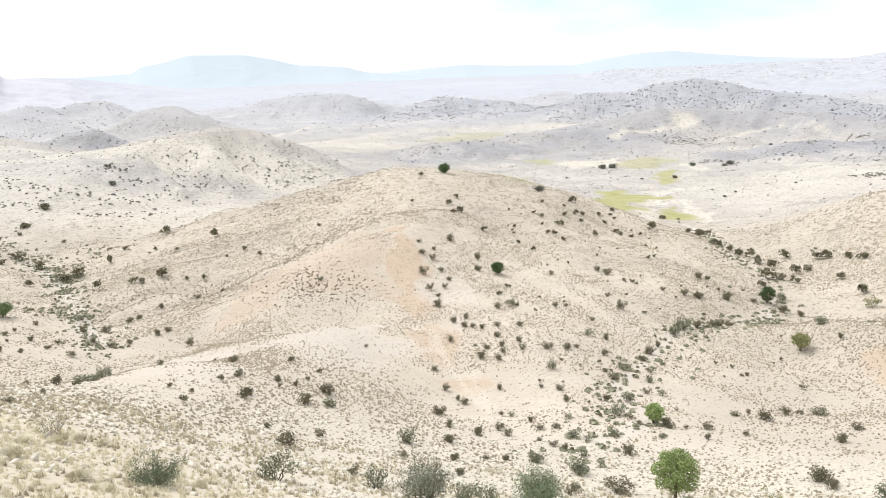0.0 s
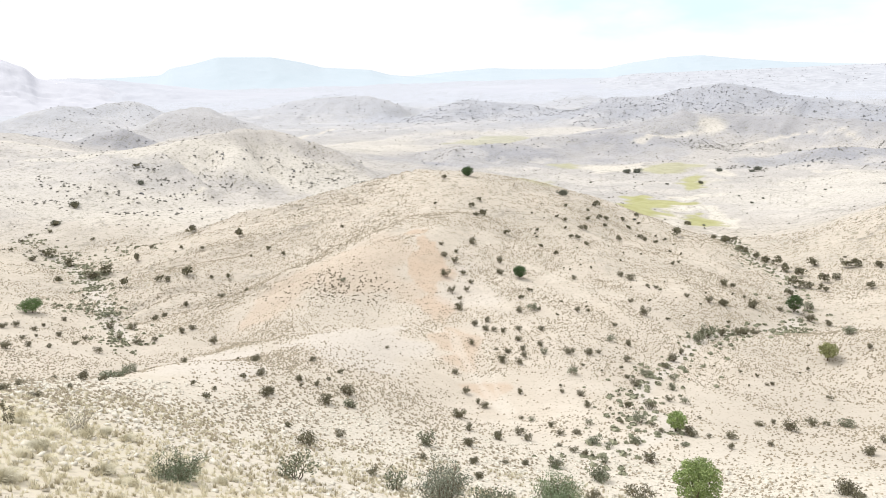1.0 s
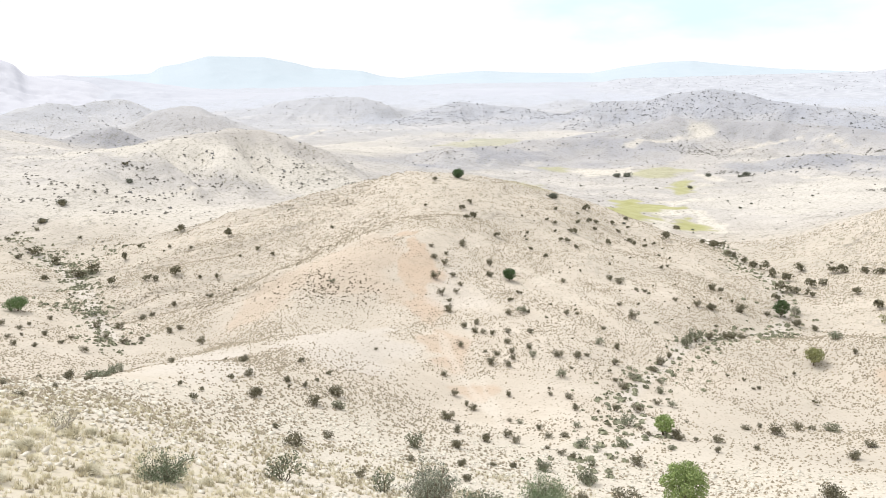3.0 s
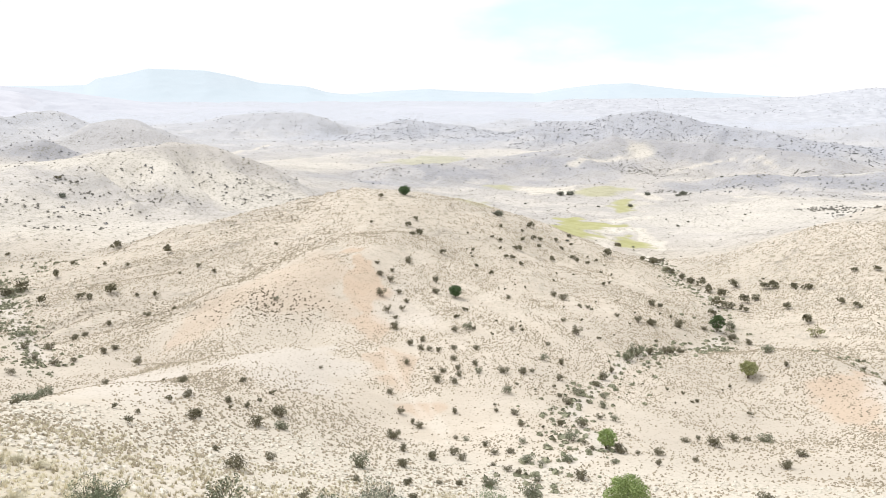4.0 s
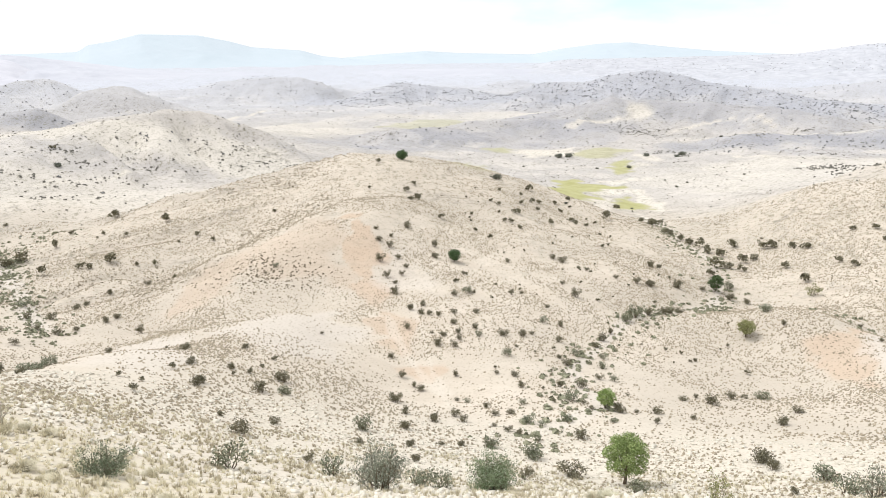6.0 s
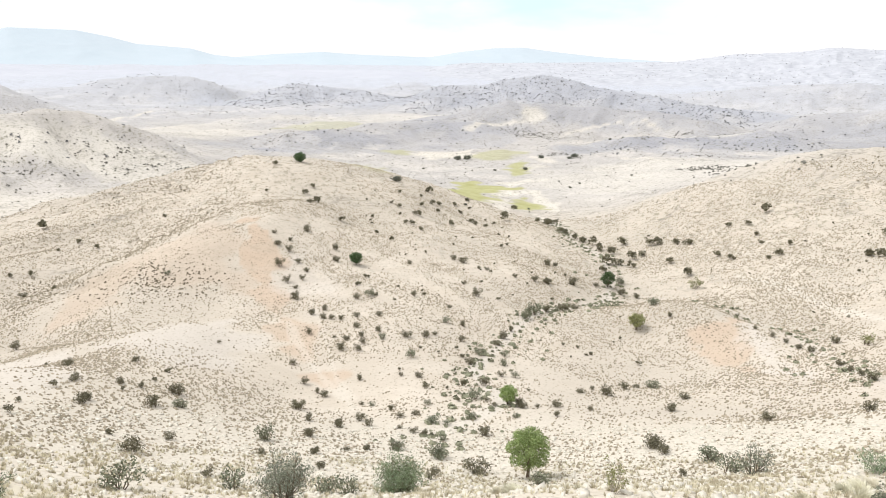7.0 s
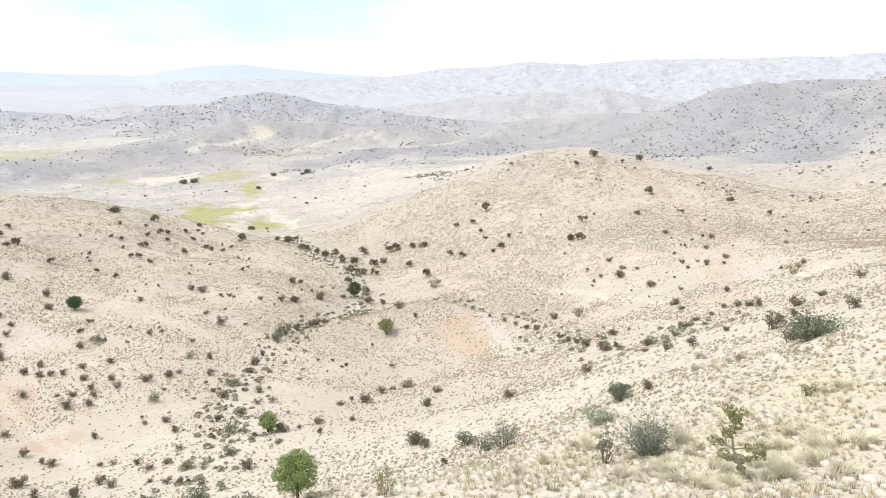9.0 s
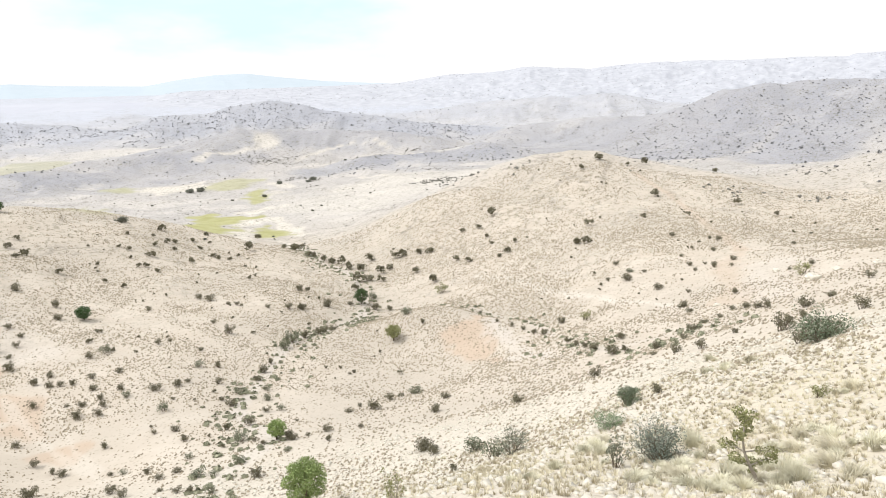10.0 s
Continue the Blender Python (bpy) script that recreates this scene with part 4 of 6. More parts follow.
def build_cover():
    rng = np.random.default_rng(5)
    x, y, r = sector(rng, 430000, 46, 285, power=0.6)
    cover = land_cover(x, y)
    bare = any_of(0.8 * cover["pale"], 0.7 * cover["red"], 0.6 * blob(x, y, -40, 160, 20, 30, 20, 0.2))
    furrow = rills(x, y)
    tracks = grain((114 * x + 46 * y) / 123, (114 * y - 46 * x) / 123 * 0.1, 4.5, 36) * ease(x, -20, 0) * (1 - ease(x, 70, 90)) + grain((80 * x - 70 * y) / 106, (80 * y + 70 * x) / 106 * 0.1, 5.5, 37) * ease(-x, 35, 55)
    want = 0.55 + 0.42 * tracks * ease(r, 110, 140) + 0.5 * plot(x, y, 3, (-25, 207), (-32, 203), (-40, 193), (-52, 182), (-57, 171), (-64, 160), (-68, 143), (-72, 134), (-78, 152), (-77, 195), (-62, 216), (-42, 223)) + 0.55 * plot(x, y, 4, (106, 170.1), (114.4, 132.8), (93.1, 84), (79.4, 82.7), (96.7, 133.5)) + 0.4 * plot(x, y, 3, (87.8, 130.6), (81.5, 114.5), (69.9, 95.5), (65.5, 95.6), (73.4, 111.2)) + 0.2 * blob(x, y, -22, 92, 26, 22, 0, 0.5) - 0.25 * blob(x, y, -40, 76, 12, 12, 0, 0.5) + 0.45 * grain(x, y, 9, 31) + 0.35 * grain(x, y, 24, 34) + 0.25 * grain(x, y, 3.2, 35) + (0.75 - 0.5 * ease(x, 40, 100)) * (furrow - 0.35) + 0.25 * blob(x, y, 56, 116, 24, 30, 0, 0.4) + 0.5 * blob(x, y, -80, 215, 16, 60, -40, 0.5)
    keep = rng.uniform(size=len(x)) < (1 - bare) * np.clip(want, 0.05, 1) * (1.0 - 0.66 * ease(r, 120, 265))
    x, y, r = x[keep], y[keep], r[keep]
    mounds("dry_tussocks", rng, x, y, (0.11 + 0.15 * rng.uniform(0, 1, len(x)) ** 1.5) * (1 + 0.3 * ease(r, 120, 260)), TUSSOCK, "small grey-brown tussocks dotted over the dry slopes", "tussocks")
    x, y = rng.normal(size=330) * 9 - 42, rng.normal(size=330) * 6 + 158
    k = rng.uniform(0, 1, 260)
    x = np.r_[x, -86 + 46 * k + rng.normal(size=260) * 6.0]
    y = np.r_[y, 162 + 50 * k + rng.normal(size=260) * 6.0]
    domes("hillside_scrub", rng, x, y, rng.uniform(0.15, 0.3, len(x)), 14, DRY_SCRUB, "brown low scrub in bands over the main hill", "scrub")
    x, y, r = sector(rng, 21000, 17, 66, power=0.62)
    keep = rng.uniform(size=len(x)) < np.clip(0.55 + 0.6 * grain(x, y, 4, 32), 0.08, 1)
    x, y = x[keep], y[keep]
    half = rng.uniform(size=len(x)) < 0.55
    tufts("near_tussocks", rng, x[half], y[half], rng.uniform(0.16, 0.36, half.sum()), 28, 0.95, 0.85, 0.08, NEAR_TUSSOCK, "grey-brown tussocks on the near stony slope", "tussocks")
    n = 1700
    more = rng.normal(size=(2, n))
    xs, ys = np.r_[x[~half], -25 + more[0] * 10, 34 + more[0][:900] * 9], np.r_[y[~half], 31 + more[1] * 4.5 - 0.3 * more[0] * 8, 21 + more[1][:900] * 5]
    tufts("straw_grass", rng, xs, ys, rng.uniform(0.18, 0.4, len(xs)), 24, 0.8, 0.8, 0.055, STRAW, "dry straw-coloured grass tufts on the near slope", "grass")


def build_far_scrub():
    rng = np.random.default_rng(6)
    x, y, r = sector(rng, 90000, 285, 640, power=0.6)
    cover = land_cover(x, y)
    keep = rng.uniform(size=len(x)) < (1 - 0.95 * cover["field"]) * (1 - 0.8 * cover["wash"]) * np.clip(0.16 + 0.55 * grain(x, y, 24, 45), 0.02, 1)
    x, y = x[keep], y[keep]
    tufts("plain_tussocks", rng, x, y, rng.uniform(0.2, 0.55, len(x)), 4, 0.8, 0.6, 0.5, PLAIN_TUSSOCK, "grey-brown tussocks over the valley floor", "tussocks")
    x, y, r = sector(rng, 60000, 265, 1500, power=0.7)
    cover = land_cover(x, y)
    lines = 1 - np.abs(grain(x + 30 * grain(x, y, 90, 43), y * 2.2, 130, 42))
    west = (1 - ease(x / y, -0.32, -0.12)) * (1 - ease(r, 400, 520))
    want = 0.05 + west * (0.12 + 0.5 * np.clip(grain(x, y, 22, 47) + 0.1, 0, 1)) + 0.08 * (1 - ease(r, 420, 650)) + 0.14 * np.clip(grain(x, y, 60, 41), 0, 1) + 5.0 * np.clip(lines - 0.9, 0, 1) * (1 - ease(r, 500, 900))
    keep = rng.uniform(size=len(x)) < want * (1 - 0.95 * cover["field"]) * (1 - 0.5 * cover["wash"])
    xs, ys = [x[keep]], [y[keep]]
    hxs, hys = [], []
    for line, wide, _, scrub, *_ in RIDGES:
        long = np.hypot(*np.diff(line[:, :2], axis=0).T).sum()
        n = int(scrub * 0.016 * long * wide)
        k = rng.uniform(0, len(line) - 1.001, n)
        i, w = k.astype(int), (k % 1)[:, None]
        p = line[i, :2] * (1 - w) + line[i + 1, :2] * w
        back = -p / np.hypot(p[:, 0], p[:, 1])[:, None]
        p = p + back * (wide * (rng.uniform(-0.05, 0.95, n)))[:, None] + rng.normal(size=(n, 2)) * 0.08 * wide
        hxs.append(p[:, 0])
        hys.append(p[:, 1])
    n = 130
    xs.append(-170 + rng.normal(size=n) * 50)
    ys.append(440 + rng.normal(size=n) * 34)
    x, y = np.concatenate(xs), np.concatenate(ys)
    r = np.hypot(x, y)
    domes("distant_scrub", rng, x, y, rng.uniform(0.2, 0.72, len(x)) * (0.85 + 0.6 * ease(r, 300, 1000)), 12, FAR_LEAF, "dark scrub dotted over the valley floor", "scrub")
    x, y = np.concatenate(hxs), np.concatenate(hys)
    domes("hill_scrub", rng, x, y, rng.uniform(0.42, 1.2, len(x)) * (0.85 + 0.15 * ease(np.hypot(x, y), 650, 1000)), 14, HILL_LEAF, "haze-grey scrub dotted over the distant hills", "scrub", flat=1.0)


def build_ranges():
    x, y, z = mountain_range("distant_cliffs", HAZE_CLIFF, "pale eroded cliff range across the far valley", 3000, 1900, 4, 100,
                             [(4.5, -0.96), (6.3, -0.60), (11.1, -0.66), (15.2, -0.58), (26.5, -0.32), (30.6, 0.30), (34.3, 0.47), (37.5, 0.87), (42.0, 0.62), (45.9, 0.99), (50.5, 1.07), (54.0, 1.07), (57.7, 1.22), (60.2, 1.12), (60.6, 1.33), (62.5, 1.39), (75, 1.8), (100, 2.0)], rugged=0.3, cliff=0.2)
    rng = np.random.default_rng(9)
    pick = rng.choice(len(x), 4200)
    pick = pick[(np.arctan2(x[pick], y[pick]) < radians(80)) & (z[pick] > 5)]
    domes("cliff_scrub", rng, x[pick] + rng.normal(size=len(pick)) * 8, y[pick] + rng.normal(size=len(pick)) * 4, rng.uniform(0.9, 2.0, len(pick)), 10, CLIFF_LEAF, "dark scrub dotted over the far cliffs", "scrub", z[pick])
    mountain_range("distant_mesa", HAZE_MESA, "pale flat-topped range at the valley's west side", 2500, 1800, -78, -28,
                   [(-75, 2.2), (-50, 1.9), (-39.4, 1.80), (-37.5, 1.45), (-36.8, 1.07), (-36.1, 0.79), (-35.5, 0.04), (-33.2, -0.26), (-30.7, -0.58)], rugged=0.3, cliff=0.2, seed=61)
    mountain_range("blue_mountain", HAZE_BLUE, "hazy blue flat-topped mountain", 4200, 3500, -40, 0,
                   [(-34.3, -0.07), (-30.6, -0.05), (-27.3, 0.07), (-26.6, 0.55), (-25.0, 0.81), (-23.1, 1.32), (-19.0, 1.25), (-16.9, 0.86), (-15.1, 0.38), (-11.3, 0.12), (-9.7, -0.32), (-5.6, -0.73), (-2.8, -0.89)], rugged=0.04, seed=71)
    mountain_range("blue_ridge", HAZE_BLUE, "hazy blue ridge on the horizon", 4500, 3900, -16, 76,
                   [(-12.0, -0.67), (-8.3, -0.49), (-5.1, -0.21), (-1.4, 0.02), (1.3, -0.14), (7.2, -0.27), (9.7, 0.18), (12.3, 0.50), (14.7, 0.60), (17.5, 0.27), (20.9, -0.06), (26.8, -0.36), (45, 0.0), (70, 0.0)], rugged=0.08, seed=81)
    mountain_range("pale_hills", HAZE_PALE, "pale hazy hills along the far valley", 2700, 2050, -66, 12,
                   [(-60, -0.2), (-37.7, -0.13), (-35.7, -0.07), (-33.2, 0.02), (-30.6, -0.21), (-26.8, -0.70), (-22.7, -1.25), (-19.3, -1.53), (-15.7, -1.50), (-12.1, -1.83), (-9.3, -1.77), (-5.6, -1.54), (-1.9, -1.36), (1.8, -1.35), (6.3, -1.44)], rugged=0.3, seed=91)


build_ranges()
build_cover()
build_far_scrub()


# ---- shrubs and trees ----
PALE_BARK = plain_material("pale_bark", (0.30, 0.27, 0.23), (0.46, 0.42, 0.37), 12.0)
LEAF_SAGE = leaf_material("sage_leaves", (0.15, 0.22, 0.12), (0.28, 0.36, 0.22))
LEAF_VALLEY = leaf_material("valley_bush_leaves", (0.13, 0.145, 0.12), (0.27, 0.28, 0.235))
LEAF_GULLY = leaf_material("gully_scrub_leaves", (0.24, 0.25, 0.175), (0.41, 0.41, 0.30))
LEAF_MUTED = leaf_material("muted_green_leaves", (0.125, 0.175, 0.115), (0.25, 0.31, 0.21))
LEAF_BLUISH = leaf_material("bluish_green_leaves", (0.15, 0.185, 0.155), (0.31, 0.355, 0.30))
LEAF_MEADOW = leaf_material("meadow_green_leaves", (0.085, 0.17, 0.06), (0.20, 0.32, 0.13))
LEAF_SLATE = leaf_material("slate_green_leaves", (0.14, 0.16, 0.122), (0.31, 0.335, 0.26))

# prototypes are one metre across; each place gives x, y and the width of the plant
KITS = {
    "dark": [lambda k=k: shrub_kit(100 + k, 1.0, 0.58 + 0.06 * k, LEAF_DARK, 680, 0.044, bare=0.06 * k, stem_count=6 + k % 3) for k in range(6)],
    "grey": [lambda k=k: shrub_kit(200 + k, 1.0, 0.6 + 0.06 * k, LEAF_GREY, 620, 0.04, bare=0.05 * k, stem_count=7) for k in range(4)],
    "olive": [lambda k=k: shrub_kit(300 + k, 1.0, 0.75, LEAF_OLIVE, 420, 0.04, stem_count=6) for k in range(2)],
    "far": [lambda k=k: shrub_kit(400 + k, 1.0, 0.42 + 0.05 * k, LEAF_VALLEY, 420, 0.07, name="valley_bush", stem_count=9) for k in range(3)],
}
LABELS = {
    "dark": ("dark dry thorny shrub on the pale slope", "shrub"),
    "grey": ("grey-green rounded shrub on the dry slope", "shrub"),
    "olive": ("olive-yellow leafy shrub on the slope", "shrub"),
    "far": ("dark rounded bush on the open valley ground", "bush"),
}
MADE = {}
planter = random.Random(12)


FAR_PLANTS = []


def plant(kind, area, *places):
    """Shrubs of one kind in one part of the valley."""
    for x, y, wide in places:
        which = planter.randrange(len(KITS[kind]))
        tall = planter.uniform(0.85, 1.25)
        wide = min(wide, 3.4) if kind != "far" else 0.68 * wide
        if kind != "far" and math.hypot(x, y) > 196:
            FAR_PLANTS.append((x, y, wide * 1.3, tall))
            continue
        m = seat(x, y, planter.uniform(0, 360), wide * 1.12, tall)
        if (kind, which) not in MADE:
            thing = KITS[kind][which]()
            tagged(thing, *LABELS[kind])
            thing.matrix_basis = m
            MADE[kind, which] = thing
            proto = thing
        else:
            proto = MADE[kind, which]
            keep = proto.matrix_basis.copy()
            proto.matrix_basis = Matrix()
            thing = copy_thing(proto, m)
            proto.matrix_basis = keep
        thing["group"] = "shrubs of the " + area


plant("grey", "west valley", (-133.5, 181.8, 2.4), (-129.4, 192.0, 7.1), (-126.0, 194.2, 5.3), (-124.4, 250.0, 4.5), (-93.5, 221.5, 3.9), (-92.5, 182.0, 4.0), (-109.4, 175.4, 2.9), (-102.2, 154.7, 1.7), (-52.0, 80.7, 1.5), (-52.3, 82.8, 1.7), (-45.5, 67.4, 1.9), (-49.3, 74.9, 1.7))
plant("dark", "west valley", (-145.0, 204.2, 4.9), (-160.1, 215.9, 3.2), (-162.6, 215.3, 2.0), (-158.2, 204.9, 1.9), (-100.0, 178.2, 2.0), (-97.5, 177.7, 1.9), (-86.2, 182.2, 1.3), (-82.5, 184.3, 1.7), (-71.5, 171.1, 1.5), (-77.0, 167.7, 1.8), (-85.4, 163.8, 1.5), (-88.2, 157.4, 1.5), (-75.5, 141.2, 1.8), (-73.7, 142.8, 1.6), (-64.8, 134.5, 2.0), (-88.9, 153.8, 2.0), (-121.6, 205.2, 2.6), (-88.8, 143.3, 2.1), (-95.0, 144.2, 1.9), (-85.4, 132.0, 1.7), (-80.3, 130.5, 2.0), (-78.1, 134.0, 1.3), (-81.6, 118.9, 1.6), (-47.5, 61.4, 0.6), (-51.7, 68.4, 0.5), (-43.3, 60.1, 1.2), (-39.8, 53.2, 0.6), (-35.2, 43.2, 0.8), (-39.7, 45.5, 1.0), (-43.0, 51.2, 0.9))
plant("dark", "west bank", (-93.2, 115.2, 1.3), (-90.1, 116.6, 1.1), (-107.1, 129.9, 1.5), (-102.3, 129.0, 1.2), (-104.0, 134.1, 1.0), (-97.8, 123.4, 0.8), (-96.0, 127.8, 1.5), (-105.3, 143.0, 1.3), (-94.7, 111.0, 1.9), (-57.3, 67.2, 0.8), (-98.7, 120.6, 1.2), (-90.0, 127.6, 1.2), (-88.3, 121.9, 1.2), (-107.9, 126.8, 1.7), (-47.4, 88.2, 1.0), (-197.2, 344.1, 2.4), (-194.9, 284.2, 3.3), (-181.8, 251.0, 2.7), (-110.7, 214.1, 1.5), (-101.5, 210.8, 1.5), (-77.6, 206.7, 1.5), (-71.9, 203.8, 1.4), (-172.9, 220.0, 1.6), (-184.3, 239.5, 1.5), (-111.0, 282.2, 2.0), (-179.2, 244.1, 1.6), (-158.0, 237.9, 1.5), (-169.0, 209.0, 1.5), (-125.6, 221.9, 1.6))
plant("dark", "pale nose", (-38.9, 93.4, 1.4), (-33.9, 83.7, 1.1), (-30.0, 76.2, 1.4), (-29.1, 84.6, 0.9))
plant("dark", "main ridge", (-24.4, 252.2, 1.9), (-12.8, 231.0, 2.0), (-10.7, 237.9, 1.8), (-10.6, 214.7, 1.6), (-0.8, 206.1, 1.9), (-53.9, 239.9, 1.2), (-56.7, 221.8, 1.3), (-25.4, 229.7, 1.2), (-10.7, 192.0, 2.3), (-19.0, 185.4, 1.4), (-17.5, 178.7, 1.7), (-14.6, 182.3, 1.4), (-14.5, 175.7, 1.8), (-16.3, 167.0, 2.5), (-11.8, 170.0, 1.6), (-9.5, 164.9, 1.4), (-14.0, 159.1, 1.8), (-10.4, 160.6, 1.4), (-11.9, 155.7, 1.2), (-11.6, 148.9, 2.2), (-2.5, 181.9, 2.0), (-2.4, 173.8, 2.1), (2.4, 145.9, 1.8), (2.7, 156.4, 1.2), (5.0, 162.5, 1.0))
plant("grey", "main ridge", (-8.5, 221.0, 2.6), (5.5, 146.8, 2.2), (-41.3, 159.6, 1.4))
plant("dark", "east slope", (9.5, 201.3, 1.4), (13.9, 196.1, 1.5), (-7.3, 138.1, 1.6), (-4.7, 140.1, 1.4), (-5.0, 135.2, 1.6), (-3.2, 134.1, 1.2), (-1.2, 133.3, 1.2), (2.1, 134.2, 1.3), (6.7, 133.8, 1.3), (-7.6, 127.7, 1.6), (1.9, 128.8, 1.5), (2.7, 124.1, 1.3), (6.1, 125.8, 1.4), (11.3, 122.7, 2.0), (15.3, 122.6, 1.7), (17.3, 123.5, 1.0), (24.0, 130.2, 1.5), (22.1, 121.2, 1.3), (-2.5, 124.9, 0.8), (-0.3, 123.1, 1.3), (-1.3, 119.3, 1.8), (2.9, 120.8, 1.2), (1.9, 117.7, 1.5), (13.5, 116.3, 0.7), (20.9, 113.1, 1.2), (22.0, 110.4, 1.6), (-9.7, 113.4, 1.2), (-7.3, 105.4, 1.3), (-7.4, 91.7, 1.6), (-5.0, 101.3, 1.1))
plant("grey", "east slope", (6.8, 122.3, 1.5), (20.5, 130.6, 1.6), (11.3, 112.6, 1.8), (24.3, 115.3, 2.0))
plant("dark", "gully", (31.8, 126.0, 2.0), (29.7, 121.5, 1.5), (34.3, 129.8, 1.4), (-3.8, 99.3, 1.5), (1.9, 104.8, 1.3), (8.8, 103.2, 0.8), (11.6, 101.9, 1.3), (12.2, 97.3, 1.2), (15.5, 96.4, 0.6), (18.4, 97.9, 1.2), (22.0, 99.0, 1.6), (26.2, 104.2, 1.3), (1.9, 94.5, 0.8), (6.1, 89.7, 1.0), (16.2, 90.3, 0.7), (20.4, 89.4, 0.8), (21.1, 86.9, 0.8), (25.0, 86.0, 1.4), (-4.8, 74.1, 1.2), (-1.5, 80.3, 1.2), (1.4, 84.1, 1.4), (2.5, 81.4, 1.2), (7.0, 85.1, 1.1), (9.3, 85.5, 1.1), (6.6, 79.7, 0.7), (8.0, 77.4, 1.1), (9.4, 75.8, 1.1), (17.0, 74.7, 1.5), (-3.8, 67.1, 1.0), (2.0, 70.0, 0.9))
plant("dark", "gully", (-0.3, 69.4, 0.6), (8.4, 59.7, 1.0))
plant("grey", "gully", (29.2, 114.9, 1.4), (28.1, 110.2, 1.6), (28.5, 103.5, 1.3), (3.4, 93.4, 1.0), (11.5, 89.7, 1.1), (18.8, 91.1, 2.1), (22.7, 81.3, 1.0), (11.2, 81.1, 1.8), (12.9, 79.7, 1.0), (16.7, 82.0, 1.5), (5.5, 70.3, 1.7), (11.5, 73.7, 1.0), (9.9, 66.8, 1.7))
plant("dark", "ridge end", (33.9, 264.6, 2.9), (20.8, 250.6, 1.5), (16.6, 234.8, 1.2), (19.4, 233.0, 1.6), (27.8, 238.7, 2.0), (32.7, 245.9, 2.1), (36.0, 250.6, 1.7), (42.1, 254.1, 1.9), (48.8, 262.0, 2.0), (29.2, 251.6, 1.3), (33.6, 237.4, 1.6), (25.3, 228.1, 2.3), (18.9, 226.3, 1.3), (9.2, 220.3, 1.3), (20.0, 217.2, 1.5), (22.2, 216.5, 1.8), (24.8, 211.2, 1.6), (36.7, 225.2, 1.9), (43.3, 245.6, 1.6), (47.8, 250.9, 1.5), (45.5, 234.8, 2.0), (46.2, 231.2, 1.7), (50.0, 231.2, 1.5), (53.9, 235.8, 1.4), (29.8, 381.2, 4.4), (30.8, 183.8, 1.9), (32.8, 180.0, 2.5), (36.1, 173.6, 1.3), (37.7, 170.9, 1.3), (74.2, 285.6, 2.8))
plant("dark", "ridge end", (49.0, 201.6, 1.4), (44.2, 165.5, 1.4), (49.3, 164.2, 2.0), (52.7, 163.8, 2.0), (60.6, 167.2, 2.0), (17.3, 176.0, 1.4), (28.8, 156.3, 1.3), (15.4, 145.9, 1.5), (17.8, 147.0, 1.0), (30.6, 148.4, 2.3), (22.6, 138.9, 1.1), (80.8, 253.9, 4.2), (82.1, 261.9, 2.2))
plant("grey", "ridge end", (59.7, 242.1, 3.6))
plant("dark", "near slope", (7.6, 56.6, 1.0), (13.2, 60.4, 2.6), (-11.3, 49.5, 1.1), (-19.6, 58.2, 1.9), (-18.7, 66.5, 1.2), (-22.2, 84.8, 2.2), (-23.3, 77.8, 1.8), (-30.1, 74.8, 1.5), (-33.9, 82.6, 1.0), (-29.0, 84.3, 1.1), (-26.4, 84.0, 1.0), (-31.3, 98.6, 1.1), (-22.8, 117.3, 0.8), (-39.2, 95.0, 1.2), (-5.0, 75.1, 1.3), (-9.2, 64.8, 1.0), (-3.9, 66.9, 1.1), (-5.4, 83.3, 1.4), (-1.4, 81.2, 1.2), (-7.3, 90.4, 1.7), (5.3, 70.4, 1.5), (1.9, 69.8, 0.8), (-0.7, 68.9, 0.7), (-2.9, 59.5, 1.1), (32.7, 61.6, 1.9), (32.8, 59.0, 1.2), (30.2, 50.5, 0.9))
plant("grey", "near slope", (-0.1, 43.2, 1.7), (-14.2, 38.6, 2.2), (-8.3, 43.6, 1.7), (-20.6, 79.4, 1.9), (-9.6, 71.0, 2.1), (9.9, 67.3, 2.1), (17.4, 52.5, 2.2), (-1.8, 43.9, 1.9), (35.5, 54.6, 2.4))
plant("dark", "knoll foot", (50.7, 67.6, 1.3), (52.6, 90.4, 1.6), (47.5, 84.6, 1.8), (37.6, 95.7, 1.3), (40.4, 98.1, 0.9), (41.6, 95.3, 2.0), (46.7, 99.5, 1.5), (30.2, 86.7, 1.5), (28.6, 81.3, 1.1), (34.7, 84.5, 0.8), (27.4, 86.5, 0.8), (24.9, 87.0, 1.5), (46.9, 118.6, 0.8))
plant("grey", "knoll foot", (52.1, 100.4, 2.5), (33.5, 48.5, 2.0))
